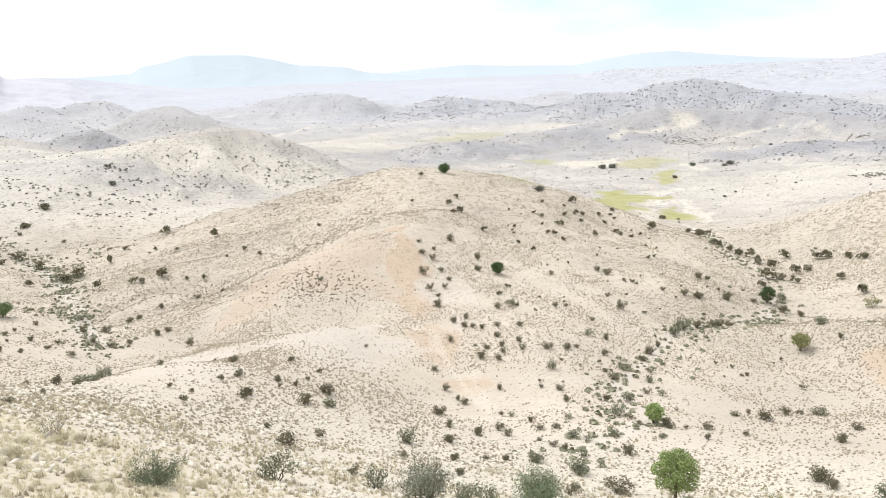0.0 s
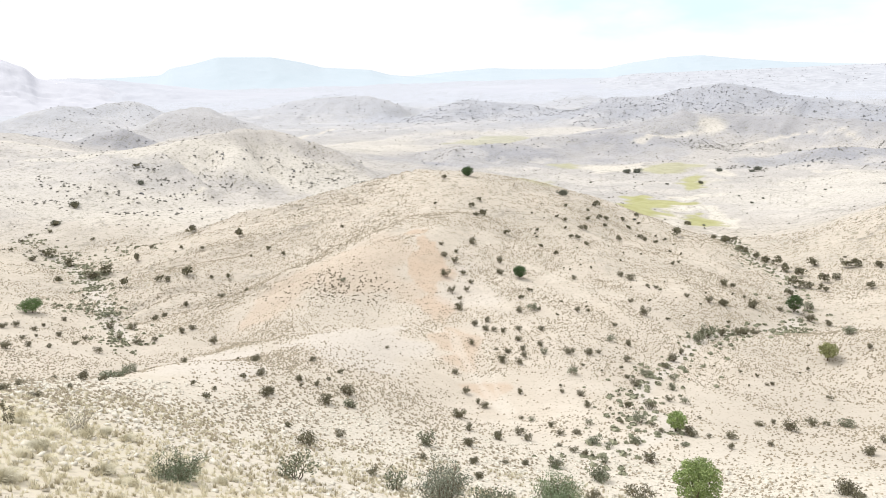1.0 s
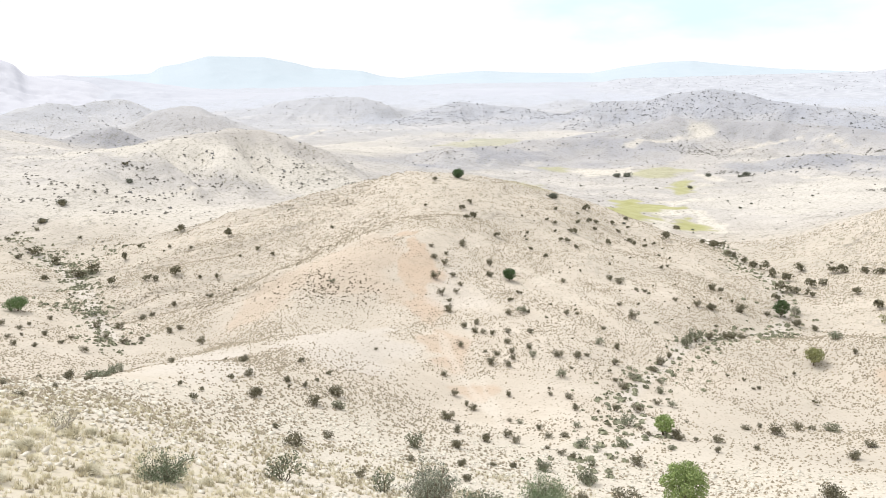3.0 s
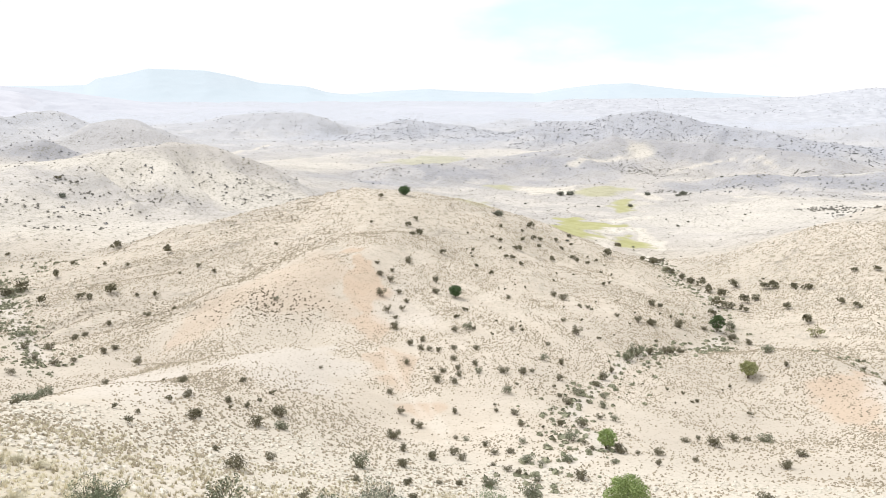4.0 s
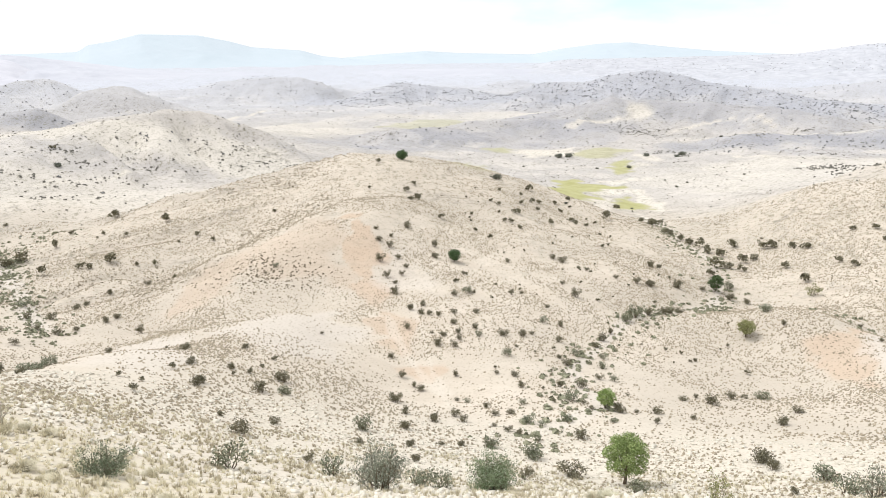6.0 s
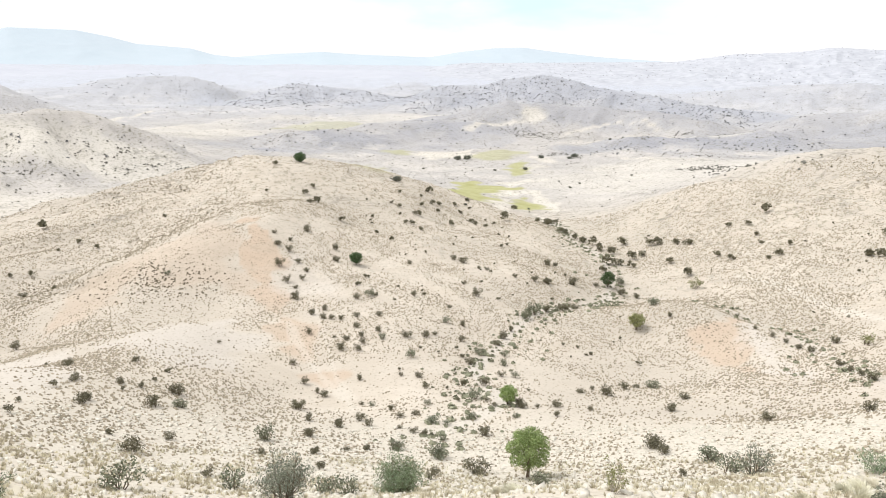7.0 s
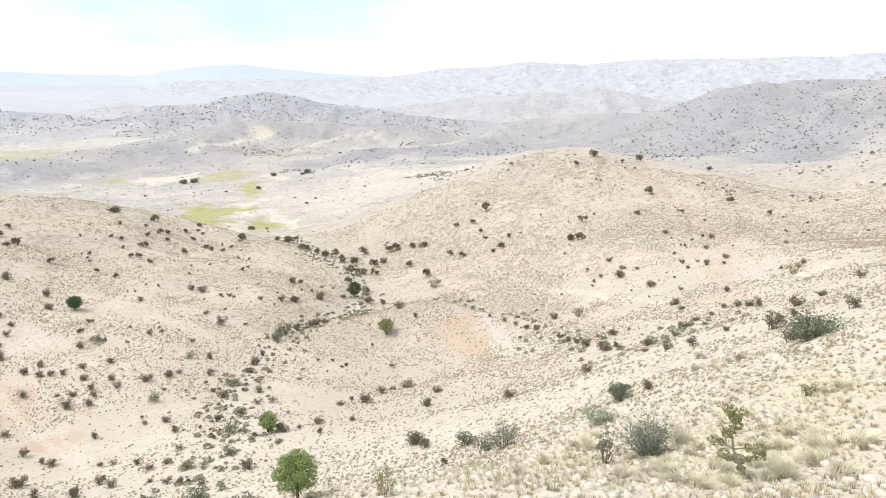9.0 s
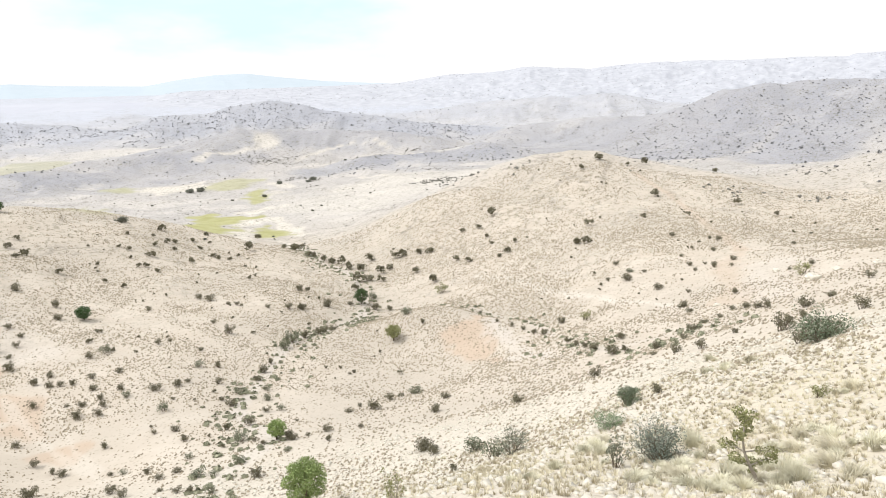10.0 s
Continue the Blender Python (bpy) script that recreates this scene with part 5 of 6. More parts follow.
plant("dark", "stream", (69.1, 128.5, 1.2), (48.0, 118.9, 0.9), (97.3, 173.5, 3.1), (98.0, 186.6, 2.2), (50.1, 144.7, 1.9), (52.1, 146.4, 1.9), (55.1, 148.5, 2.2), (45.9, 142.3, 2.3), (61.0, 167.9, 2.2), (52.7, 164.3, 1.8), (58.5, 184.0, 2.2), (61.2, 184.3, 1.8), (69.3, 172.1, 1.6), (75.3, 168.1, 2.6), (78.7, 165.8, 2.2), (81.3, 193.6, 3.6), (86.3, 212.6, 2.7), (86.3, 220.4, 3.2), (85.5, 226.7, 2.9), (83.8, 230.9, 2.5), (82.5, 236.2, 2.5), (80.4, 237.9, 2.5), (94.4, 213.9, 3.2), (90.8, 196.8, 3.0), (94.4, 197.8, 2.3), (100.8, 206.5, 2.8))
plant("grey", "stream", (41.9, 140.2, 3.3), (39.6, 137.1, 2.7), (88.0, 206.7, 3.5), (83.7, 192.5, 2.9), (87.2, 189.3, 2.2), (69.1, 136.4, 2.7), (78.0, 175.7, 2.7), (76.6, 186.0, 2.4))
plant("dark", "right hill", (103.6, 205.4, 2.8), (107.5, 202.2, 2.4), (109.8, 198.2, 2.7), (79.8, 254.7, 3.1), (78.4, 261.2, 2.3), (84.5, 258.4, 2.3), (110.6, 181.6, 2.2), (111.3, 175.1, 2.1), (127.9, 194.9, 2.0), (123.8, 199.3, 1.6), (125.4, 186.0, 1.5), (123.2, 179.7, 1.5), (126.8, 171.8, 1.8), (117.3, 166.7, 1.4), (214.4, 201.5, 3.0), (416.5, 477.1, 3.1), (179.6, 201.0, 2.2), (201.7, 198.4, 1.8), (182.0, 165.0, 2.8), (161.7, 150.7, 1.8), (174.2, 144.0, 1.3), (148.1, 127.3, 1.6), (121.5, 121.7, 1.4), (117.9, 108.9, 1.1), (112.6, 108.9, 2.1), (112.4, 115.1, 1.1), (130.5, 109.1, 1.1), (125.4, 102.3, 1.3))
plant("grey", "right hill", (136.7, 199.7, 3.1), (120.5, 167.6, 2.1), (132.6, 149.3, 2.7), (134.5, 147.2, 2.7), (146.5, 159.4, 2.5), (294.6, 405.1, 5.4), (191.7, 204.8, 3.6), (366.7, 343.6, 6.0), (268.1, 208.3, 3.2), (117.6, 113.0, 1.9))
plant("dark", "right slope", (121.3, 97.3, 1.1), (126.9, 99.2, 0.9), (125.3, 95.6, 1.8), (137.4, 105.4, 1.2), (148.8, 113.0, 1.5), (150.1, 116.6, 1.1), (131.2, 95.2, 1.5), (126.1, 91.7, 1.0), (198.8, 144.4, 2.3), (197.5, 128.9, 1.6), (153.2, 94.9, 1.2), (120.5, 70.9, 1.3), (117.8, 73.3, 0.8), (103.0, 51.5, 1.3), (108.4, 96.2, 1.9), (97.3, 79.9, 1.7), (107.1, 87.1, 1.0), (94.0, 75.9, 1.4), (96.8, 80.4, 0.8), (92.3, 66.3, 1.1), (92.5, 64.0, 1.3), (92.1, 61.8, 1.4), (91.7, 60.1, 1.4), (103.9, 74.4, 1.2), (88.9, 52.4, 2.1), (93.1, 51.4, 1.4), (76.0, 38.4, 1.5), (78.3, 46.3, 1.4))
plant("dark", "side gully", (80.9, 78.9, 1.4), (80.4, 92.0, 1.3), (78.7, 87.7, 1.4), (76.4, 83.0, 1.4), (75.0, 79.3, 1.7), (73.5, 73.2, 2.1), (75.0, 72.4, 1.3), (72.6, 64.0, 1.3), (65.8, 58.4, 0.9), (64.4, 53.6, 1.4), (64.7, 50.2, 1.5), (81.2, 64.8, 1.4), (85.2, 66.0, 1.1), (87.9, 65.1, 0.9), (72.5, 51.4, 1.0), (81.6, 116.9, 1.0), (81.8, 111.8, 1.2), (82.3, 108.4, 1.2), (82.5, 104.9, 1.4), (82.8, 102.1, 1.4), (88.1, 133.6, 1.1), (89.0, 103.8, 1.7), (76.0, 62.0, 1.1), (55.3, 58.0, 1.4), (43.5, 37.9, 1.2), (52.2, 69.8, 1.3), (70.4, 43.9, 2.3), (58.5, 34.6, 1.6), (46.9, 83.8, 1.2), (33.1, 61.9, 1.7))
plant("dark", "side gully", (33.4, 59.8, 1.0))
plant("olive", "side gully", (93.8, 162.4, 3.9), (113.9, 68.3, 2.4), (91.4, 99.5, 2.6), (40.8, 22.5, 1.2))
plant("far", "western plain", (-186.6, 327.0, 5.5), (-196.3, 286.6, 5.8), (-182.8, 253.0, 5.0), (21.3, 270.5, 5.2))
plant("far", "valley trees", (151.3, 506.3, 7.4), (87.1, 510.5, 7.5), (95.2, 514.1, 9.2), (178.7, 508.4, 8.2), (171.5, 498.5, 5.6), (129.6, 372.1, 2.7), (131.3, 397.9, 1.9), (127.9, 465.0, 5.3), (104.6, 459.6, 3.0), (237.5, 584.3, 4.2), (245.6, 574.1, 3.6), (47.1, 255.9, 1.7), (85.7, 302.1, 2.0), (138.7, 381.9, 2.2), (176.5, 395.0, 2.2), (54.4, 458.0, 2.6))


for west, east, south, north, count in ((2, 62, 95, 245, 75), (100, 205, 85, 225, 60), (-60, -15, 60, 105, 14), (-125, -70, 150, 250, 12)):
    for _ in range(count):
        FAR_PLANTS.append((planter.uniform(west, east), planter.uniform(south, north), planter.uniform(0.55, 1.25), planter.uniform(0.85, 1.3)))


def merge_far_plants():
    """The shrubs of the farther slopes, too small to pick apart, in one mesh."""
    rng = np.random.default_rng(77)
    all_v, all_f, base = [], [], 0
    x, y = np.array([p[0] for p in FAR_PLANTS]), np.array([p[1] for p in FAR_PLANTS])
    for (px, py, wide, tall), z in zip(FAR_PLANTS, height(x, y)):
        clumps = [(rng.uniform(-0.28, 0.28) * wide, rng.uniform(-0.28, 0.28) * wide, rng.uniform(0.2, 0.5) * wide * tall, wide * rng.uniform(0.16, 0.26)) for _ in range(6)]
        v, f = leaves(rng, clumps, 160, 0.095 * wide)
        v[:, 2] = np.maximum(v[:, 2], -0.1)
        all_v.append(v + np.array([px, py, z]))
        all_f.append(f + base)
        base += len(v)
    mesh = mesh_of("hillside_shrubs", np.vstack(all_v), np.vstack(all_f), LEAF_DARK)
    tagged(new("hillside_shrubs", mesh), "dark shrubs dotted over the farther slopes", "shrubs", kind="stuff")


merge_far_plants()


def build_gully_scrub():
    """Low grey-green scrub along the dry stream beds."""
    rng = np.random.default_rng(78)
    beds = [[(9, 71), (20, 88), (21, 106), (30, 121), (41, 137), (52, 146), (66, 156), (75, 174), (83, 205), (80, 226), (80, 244), (85, 270)],
            [(-82, 126), (-84, 133), (-102, 155), (-126, 184), (-129, 193), (-158, 217), (-186, 237)],
            [(83, 164), (92, 126), (80, 93), (76, 76), (72, 64), (86, 63)]]
    spots = []
    for bed, count in zip(beds, (520, 330, 170)):
        for _ in range(count):
            k = rng.integers(len(bed) - 1)
            w = rng.uniform()
            spots.append((bed[k][0] * (1 - w) + bed[k + 1][0] * w + rng.normal() * 3.0, bed[k][1] * (1 - w) + bed[k + 1][1] * w + rng.normal() * 3.0))
    for px, py, wide, count in ((-160, 218, 6, 60), (-148, 210, 5, 50), (-138, 201, 3, 40), (-129, 194, 2.5, 70), (-136, 222, 5, 40), (-120, 178, 3, 40), (-112, 156, 3, 40), (-102, 157, 3, 30)):
        for _ in range(count):
            spots.append((px + rng.normal() * wide, py + rng.normal() * wide))
    spots = np.array(spots)
    domes("gully_scrub", rng, spots[:, 0], spots[:, 1], rng.uniform(0.2, 0.62, len(spots)), 26, LEAF_GULLY, "low grey-green scrub along the dry stream beds", "scrub")



def build_hedge_scrub():
    """Darker scrub along the field edges, hill feet and dry channels of the valley floor."""
    rng = np.random.default_rng(79)
    lines = [[(-202, 308), (-194, 306), (-185, 303), (-176, 302), (-168, 313), (-163, 321)],
             [(-170, 335), (-158, 346), (-144, 353), (-136, 363)],
             [(-123, 380), (-110, 391), (-98, 398), (-90, 406)],
             [(-192, 342), (-188, 338), (-179, 336), (-174, 335)],
             [(-184, 378), (-174, 384), (-164, 384)],
             [(-174, 367), (-169, 364), (-157, 358), (-152, 354)],
             [(-152, 407), (-137, 397), (-126, 392), (-116, 392)],
             [(-128, 412), (-122, 402), (-112, 402)],
             [(-164, 328), (-153, 328), (-147, 326)],
             [(-172, 280), (-163, 280), (-144, 291)],
             [(250, 551), (315, 616), (333, 611)],
             [(254, 493), (262, 470), (279, 466)],
             [(213, 386), (230, 382), (163, 250)],
             [(-63, 564), (-54, 570), (-45, 573), (-31, 583)],
             [(168, 659), (188, 654), (214, 650), (237, 640)],
             [(161, 524), (178, 538), (184, 515), (166, 475)],
             [(-242, 326), (-229, 314), (-215, 308), (-202, 306)],
             [(-193, 342), (-187, 338), (-175, 335)],
             [(-227, 282), (-212, 282), (-200, 297)],
             [(-206, 344), (-197, 344), (-188, 340)],
             [(281, 182), (276, 166), (282, 160)],
             [(207, 164), (208, 153), (219, 154)],
             [(228, 142), (228, 134), (241, 132)],
             [(167, 232), (170, 230), (178, 228)],
             [(206, 386), (223, 385), (158, 248)]]
    spots = []
    for line in lines:
        long = sum(math.dist(p, q) for p, q in zip(line, line[1:]))
        for _ in range(int(0.8 * long)):
            k = rng.integers(len(line) - 1)
            w = rng.uniform()
            spots.append((line[k][0] * (1 - w) + line[k + 1][0] * w + rng.normal() * 3.0, line[k][1] * (1 - w) + line[k + 1][1] * w + rng.normal() * 3.0))
    for _ in range(320):
        spots.append((192 + rng.normal() * 18, 664 + rng.normal() * 15))
    spots = np.array(spots)
    domes("channel_scrub", rng, spots[:, 0], spots[:, 1], rng.uniform(0.25, 0.8, len(spots)), 16, FAR_LEAF, "dark scrub along channels and hill feet", "scrub")


build_gully_scrub()
build_hedge_scrub()


def stand(thing, label, category, x, y, turn=0.0, sink=0.1):
    tagged(thing, label, category)
    thing.matrix_basis = seat(x, y, turn, 1.0, 1.0, sink)
    return thing


stand(tree_kit(1, 4.9, 5.6, 1.3, LEAF_FRESH, 9000, 0.095), "bright green leafy tree with a short trunk", "tree", 17.7, 57.9, 20)
stand(tree_kit(2, 3.9, 3.6, 0.5, LEAF_DEEP, 3400, 0.12), "round deep green tree on the main slope", "tree", 2.9, 173.1, 70)
stand(tree_kit(3, 3.1, 3.3, 0.6, LEAF_FRESH, 3600, 0.09), "small bright green tree beside the dry gully", "tree", 23.2, 87.7, 130)
stand(tree_kit(4, 3.9, 3.8, 0.7, LEAF_OLIVE, 2400, 0.13), "round olive-green tree on the bare knoll", "tree", 62.0, 129.1, 200)
stand(tree_kit(5, 4.4, 5.0, 0.6, LEAF_DEEP, 2200, 0.17), "deep green tree in the stream bed", "tree", 73.2, 173.0, 250)
stand(tree_kit(7, 5.4, 3.9, 0.2, LEAF_DEEP, 2600, 0.17), "dark round tree on the crest of the main hill", "tree", -16.4, 266.5, 40)
stand(tree_kit(6, 5.8, 3.4, 0.7, LEAF_MEADOW, 3600, 0.13), "wide fresh green tree in the western valley", "tree", -113.2, 143.0, 10)


def wiry_kit(seed, wide, high, leaf, count, size, stem_count, bark, forks=4, thick=0.018, name="shrub", clump=0.11):
    """An open shrub of many wiry stems with small leaf clumps near the tips."""
    rng = np.random.default_rng(seed)
    verts, faces, tips = [], [], []
    for i in range(stem_count):
        t = 2 * math.pi * (i + rng.uniform(-0.4, 0.4)) / stem_count
        out = 0.5 * wide * math.sqrt(rng.uniform(0.04, 1.0))
        p = np.array([0.05 * wide * math.cos(t), 0.05 * wide * math.sin(t), -0.1])
        end = np.array([out * math.cos(t), out * math.sin(t), high * rng.uniform(0.55, 1.0) * (1.05 - 0.45 * (2 * out / wide) ** 2)])
        last = p
        for k in range(1, 5):
            q = p + (end - p) * (k / 4) + rng.normal(size=3) * 0.035 * wide * (k < 4)
            limb(verts, faces, last, q, thick * wide * (1.1 - 0.2 * k), thick * wide * (0.9 - 0.2 * k) + 0.002, 4)
            if k >= 2:
                for _ in range(max(1, forks // 2)):
                    tip = q + rng.normal(size=3) * 0.11 * wide + np.array([0, 0, 0.07 * high])
                    limb(verts, faces, q, tip, thick * wide * 0.35, 0.003, 3)
                    tips.append(tip)
            last = q
        tips.append(end)
    thing = new(name)
    part("branchwork", mesh_of("branchwork", verts, faces, bark), thing)
    if count:
        lv, lf = leaves(rng, [(*p, wide * clump * rng.uniform(0.6, 1.3)) for p in tips], count, size)
        lv[:, 2] = np.maximum(lv[:, 2], 0.03)
        part("foliage", mesh_of("foliage", lv, lf, leaf), thing)
    return thing


stand(wiry_kit(11, 3.3, 3.1, LEAF_SLATE, 6500, 0.05, 28, BARK), "large dark wiry shrub with grey-green leaves", "shrub", -4.1, 37.6, 15)
stand(wiry_kit(12, 3.4, 3.0, LEAF_SAGE, 9500, 0.055, 32, BARK, clump=0.14), "large rounded sage-green bush", "bush", 3.7, 44.6, 80)
stand(wiry_kit(13, 2.7, 1.3, LEAF_MUTED, 4800, 0.042, 20, BARK), "dark spreading shrub on the grassy slope", "shrub", -17.6, 30.4, 40)
stand(wiry_kit(14, 2.0, 1.8, LEAF_MUTED, 4200, 0.05, 18, BARK), "fresh dark green bush on the stony slope", "bush", 41.5, 39.2, 0)
stand(wiry_kit(15, 2.9, 1.95, LEAF_BLUISH, 5600, 0.045, 30, BARK, clump=0.13), "dense slate-green shrub among dry grass", "shrub", 28.0, 24.0, 60)
stand(wiry_kit(16, 1.2, 2.3, LEAF_SLATE, 900, 0.05, 9, BARK, thick=0.022), "thin upright shrub with sparse leaves", "shrub", 24.8, 24.1, 30)
stand(wiry_kit(17, 4.8, 1.8, LEAF_MUTED, 4200, 0.085, 26, BARK), "wide dark green thicket on the stony slope", "bush", 57.6, 32.1, 120)
stand(wiry_kit(18, 0.85, 1.0, LEAF_GREY, 0, 0.04, 13, PALE_BARK, thick=0.014), "bare twiggy shrub on white rubble", "shrub", 20.1, 18.7, 0)
stand(wiry_kit(19, 1.1, 1.9, LEAF_OLIVE, 520, 0.045, 9, PALE_BARK, thick=0.02), "half-bare upright shrub with pale stems", "shrub", 11.5, 24.5, 0)
stand(wiry_kit(20, 2.4, 1.5, LEAF_SAGE, 1800, 0.055, 18, PALE_BARK), "pale sage shrub on the stony slope", "shrub", 35.3, 35.3, 0)
stand(wiry_kit(21, 2.8, 2.8, LEAF_SLATE, 1900, 0.06, 20, BARK), "dark open shrub with crooked stems", "shrub", 32.8, 44.4, 20)
stand(wiry_kit(22, 1.8, 1.6, LEAF_GREY, 260, 0.04, 22, PALE_BARK, thick=0.012), "pale leafless shrub on the grassy slope", "shrub", -26.4, 35.4, 20)
stand(wiry_kit(23, 0.8, 1.6, LEAF_DARK, 380, 0.05, 6, BARK, thick=0.03), "thin dark sapling on the grassy slope", "sapling", -28.2, 32.2, 20)


def crooked_tree(seed, x, y):
    """A small oak with a pale leaning trunk and separate leaf pads."""
    rng = np.random.default_rng(seed)
    thing = new("tree")
    v, f, tips = [], [], []
    line = [(0, 0, -0.2), (-0.15, 0.05, 0.5), (-0.42, 0.0, 1.0), (-0.68, 0.1, 1.6), (-0.82, 0.0, 2.3), (-0.8, 0.05, 3.1)]
    for k, (p, q) in enumerate(zip(line, line[1:])):
        limb(v, f, p, q, 0.11 - 0.018 * k, 0.095 - 0.018 * k, 8)
    for k, out, up, turn in ((1, 0.9, 0.35, 10), (1, 0.75, 0.5, 200), (2, 1.05, 0.3, 340), (2, 0.8, 0.2, 160), (3, 0.45, 0.3, 60), (3, 0.5, 0.35, 230), (4, 0.35, 0.3, 120), (4, 0.3, 0.4, 300), (0, 0.6, 0.35, 100)):
        p = np.array(line[k + 1])
        q = p + np.array([out * math.cos(radians(turn)), out * math.sin(radians(turn)), up])
        mid = (p + q) / 2 + rng.normal(size=3) * 0.06
        limb(v, f, p, mid, 0.04, 0.03)
        limb(v, f, mid, q, 0.03, 0.012)
        tips += [(*q, 0.30), (*mid, 0.2)]
    tips.append((*line[-1], 0.26))
    part("trunk", mesh_of("trunk", v, f, PALE_BARK), thing)
    lv, lf = leaves(rng, tips, 2300, 0.055)
    part("crown", mesh_of("crown", lv, lf, LEAF_OLIVE), thing)
    return stand(thing, "small crooked oak with pale trunk and olive leaves", "tree", x, y, -40)


crooked_tree(31, 25.2, 16.0)


# ---- grass clumps, rubble and boulders ----
def clump_kit(seed, wide, high, material, blades=420):
    rng = np.random.default_rng(seed)
    verts, n = [], blades
    t, out = rng.uniform(0, 2 * math.pi, n), np.sqrt(rng.uniform(0, 1, n))
    foot = np.stack([0.3 * wide * out * np.cos(t), 0.3 * wide * out * np.sin(t), -0.05 + 0 * t], -1)
    lean = rng.uniform(0.25, 1.2, n)
    knee = foot + np.stack([0.12 * wide * out * np.cos(t), 0.12 * wide * out * np.sin(t), 0.55 * high * lean], -1)
    tip = foot + np.stack([0.36 * wide * out * np.cos(t), 0.36 * wide * out * np.sin(t), high * lean * (1.05 - 0.4 * out)], -1) + rng.normal(size=(n, 3)) * 0.06 + rng.normal(size=3) * 0.08
    side = np.stack([-np.sin(t), np.cos(t), 0 * t], -1) * 0.012
    verts = np.stack([foot - side, foot + side, knee + side * 0.8, knee - side * 0.8, tip, tip], 1)
    quads = np.arange(n)[:, None] * 6
    faces = np.vstack([quads + np.array([[0, 1, 2]]), quads + np.array([[0, 2, 3]]), quads + np.array([[3, 2, 4]])])
    thing = new("grass_clump", mesh_of("grass_clump", verts.reshape(-1, 3), faces, material))
    return thing


SAGE_GRASS = leaf_material("pale_sage_grass", (0.72, 0.69, 0.53), (0.86, 0.83, 0.69))
clumps = [clump_kit(50 + k, 1.0, 0.8, (STRAW, SAGE_GRASS, SAGE_GRASS)[k]) for k in range(3)]
spots = [(24, 19, 1.5), (24.5, 17.2, 1.6), (25.6, 14.4, 1.4), (31, 16, 1.7), (32, 14.6, 1.8), (31, 24, 1.6), (30, 22, 1.5), (30, 31, 1.7), (23, 27, 1.1),
         (52, 35, 1.6), (51, 36.6, 1.5), (57, 43, 1.4), (26, 12.4, 1.6), (23.4, 18.2, 1.5), (18, 23, 0.9), (42, 21, 1.4), (31, 19, 1.3), (27.6, 16, 1.6), (29, 15, 1.6), (22.5, 20.5, 1.5), (26.5, 18.2, 1.6), (25.2, 20.6, 1.4), (28.6, 18.6, 1.5), (33.5, 17.5, 1.3), (34, 19.5, 1.3), (27, 21.5, 1.3), (23.8, 15.8, 1.4)]
spots += [(-24, 29, 1.5), (-25, 34, 1.4), (-21, 23, 1.4), (-20, 28, 1.2), (-18, 27, 1.1), (-16, 32, 1.1), (-29, 34, 1.6), (8, 29, 1.1), (-12, 25, 1.0)]
for x, y, wide in list(spots):
    for _ in range(planter.randrange(1, 4)):
        spots.append((x + planter.gauss(0, 1.3), y + planter.gauss(0, 1.3), wide * planter.uniform(0.4, 0.85)))
for k, (x, y, wide) in enumerate(spots):
    m = seat(x, y, planter.uniform(0, 360), 0.95 * wide, planter.uniform(0.45, 0.7) if x > 0 else planter.uniform(0.4, 0.6), 0.02)
    if k < 3:
        ob = clumps[k]
        ob.matrix_basis = m
    else:
        proto = clumps[k % 3 if x > 0 else 0]
        keep = proto.matrix_basis.copy()
        proto.matrix_basis = Matrix()
        ob = copy_thing(proto, m)
        proto.matrix_basis = keep
    tagged(ob, "tall dry pale grass clump on the near slope", "grass clump", "grass clumps of the near slope")


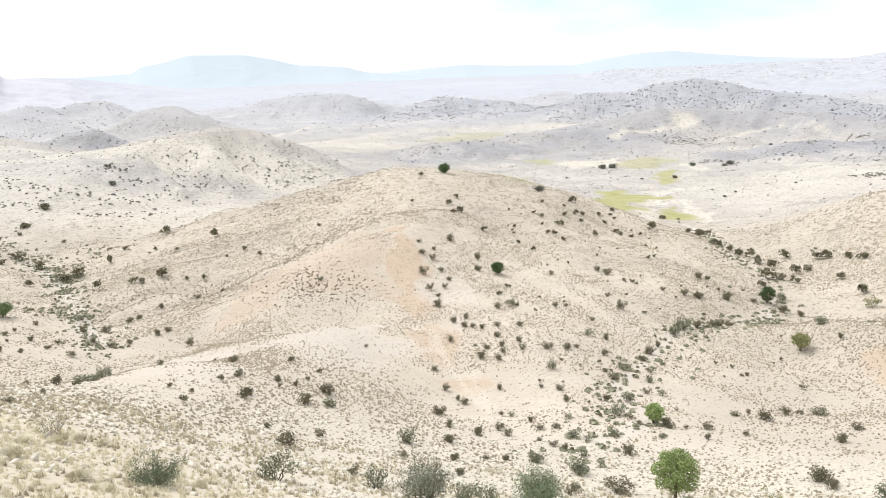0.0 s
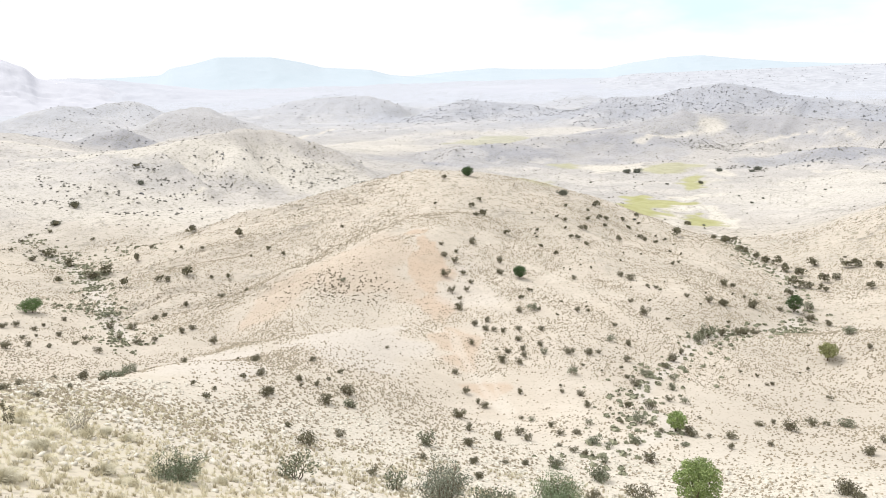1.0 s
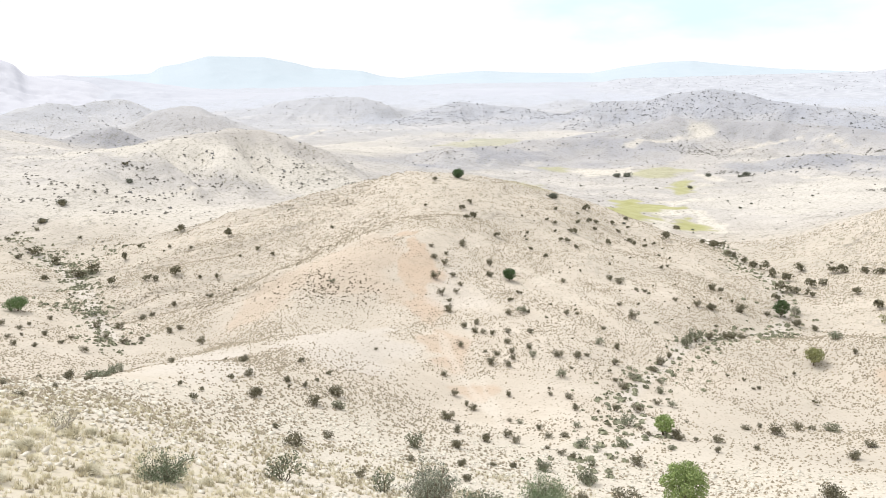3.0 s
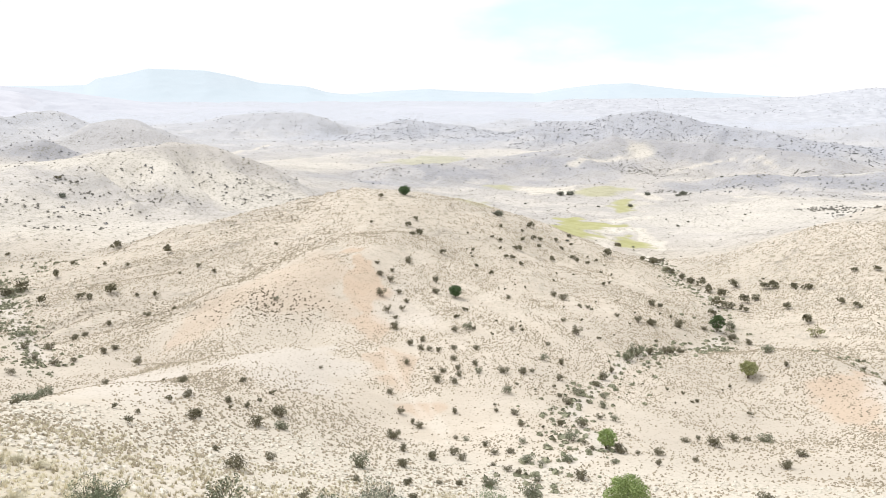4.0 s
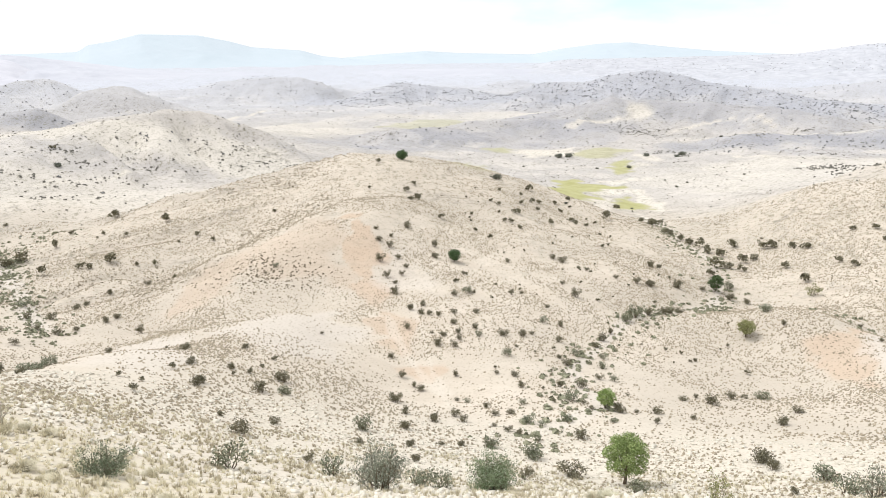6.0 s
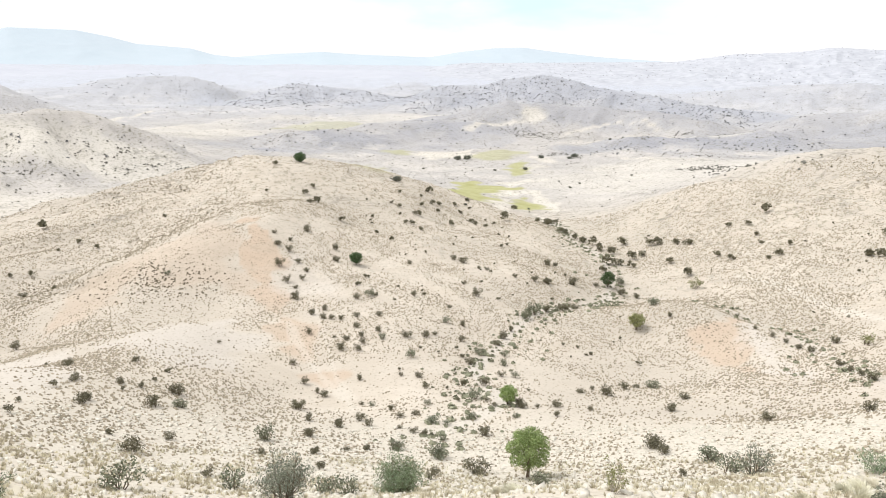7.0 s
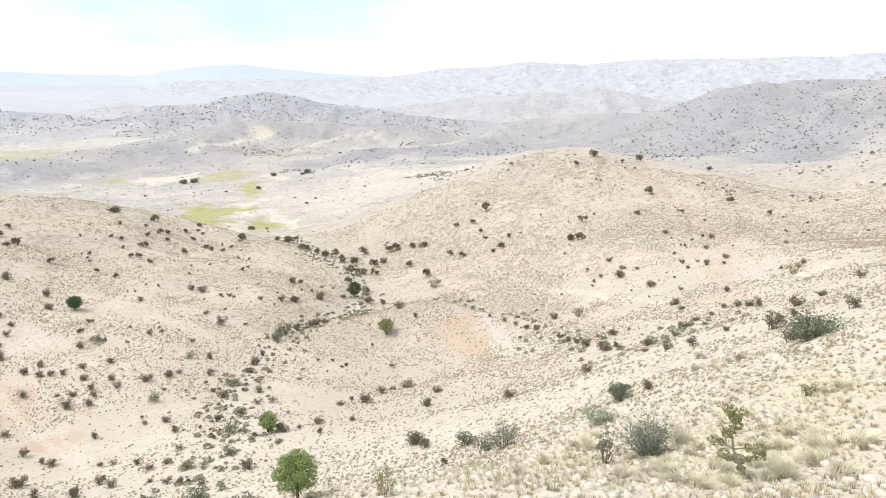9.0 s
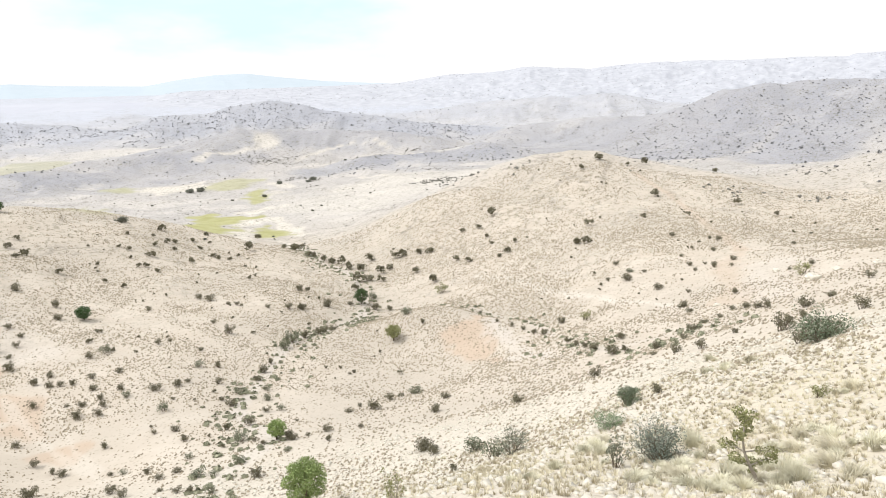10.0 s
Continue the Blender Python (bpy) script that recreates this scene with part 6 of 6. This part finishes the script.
def build_rubble():
    """Broken white limestone over the near slope, in one mesh."""
    rng = np.random.default_rng(8)
    x, y, _ = sector(rng, 30000, 17, 80, power=0.62)
    keep = rng.uniform(size=len(x)) < np.clip(0.45 + 0.6 * grain(x, y, 6, 33) + 0.25 * ease(x, -5, 25), 0.06, 1)
    x, y = x[keep], y[keep]
    n = len(x)
    cube = np.array([(-1, -1, -1), (1, -1, -1), (1, 1, -1), (-1, 1, -1), (-1, -1, 1), (1, -1, 1), (1, 1, 1), (-1, 1, 1)], float)
    size = 0.045 + 0.15 * rng.uniform(0, 1, n) ** 3
    shape = cube[None] * rng.uniform(0.55, 1.25, (n, 8, 1)) * rng.uniform(0.5, 1.3, (n, 1, 3)) * np.array([1.2, 1.2, 0.6])
    t = rng.uniform(0, 2 * math.pi, n)
    c, s = np.cos(t)[:, None], np.sin(t)[:, None]
    px, py, pz = shape[..., 0], shape[..., 1], shape[..., 2]
    tilt = rng.normal(size=(n, 1)) * 0.3
    spun = np.stack([c * px - s * py, s * px + c * py, pz + tilt * px], -1) * size[:, None, None]
    at = np.stack([x, y, height(x, y) + 0.12 * size], -1)
    six = np.array([(0, 3, 2, 1), (4, 5, 6, 7), (0, 1, 5, 4), (1, 2, 6, 5), (2, 3, 7, 6), (3, 0, 4, 7)])
    faces = (six[None] + (np.arange(n) * 8)[:, None, None]).reshape(-1, 4)
    mesh = mesh_of("limestone_rubble", (spun + at[:, None, :]).reshape(-1, 3), faces, ROCK)
    tagged(new("limestone_rubble", mesh), "loose white limestone rubble on the near slope", "stones", kind="stuff")


def boulder(seed, x, y, wide):
    """One weathered block, half sunk in the slope."""
    bm = bmesh.new()
    bmesh.ops.create_icosphere(bm, subdivisions=3, radius=0.5)
    for v in bm.verts:
        p = v.co * 3.0 + Vector((seed * 7.1, 0, 0))
        v.co *= 1 + 0.35 * noise.noise(p) + 0.12 * noise.noise(p * 3)
        v.co.z *= 0.62
        v.co.x = max(-0.42, min(0.46, v.co.x))
    mesh = bpy.data.meshes.new("boulder")
    bm.to_mesh(mesh)
    bm.free()
    mesh.materials.append(ROCK)
    ob = new("boulder", mesh)
    ob.matrix_basis = seat(x, y, seed * 67.0, wide, 1.0, -0.12)
    tagged(ob, "pale limestone boulder half sunk in the slope", "boulder", "boulders of the right slope")


build_rubble()
for k, (x, y, wide) in enumerate([(108, 63, 2.6), (118, 76, 1.6), (96, 72, 1.2), (115, 63, 1.5), (133, 96, 1.0), (118, 58, 1.5), (24.3, 10.6, 0.8), (21, 12.4, 0.6)]):
    boulder(k + 1, x, y, wide)
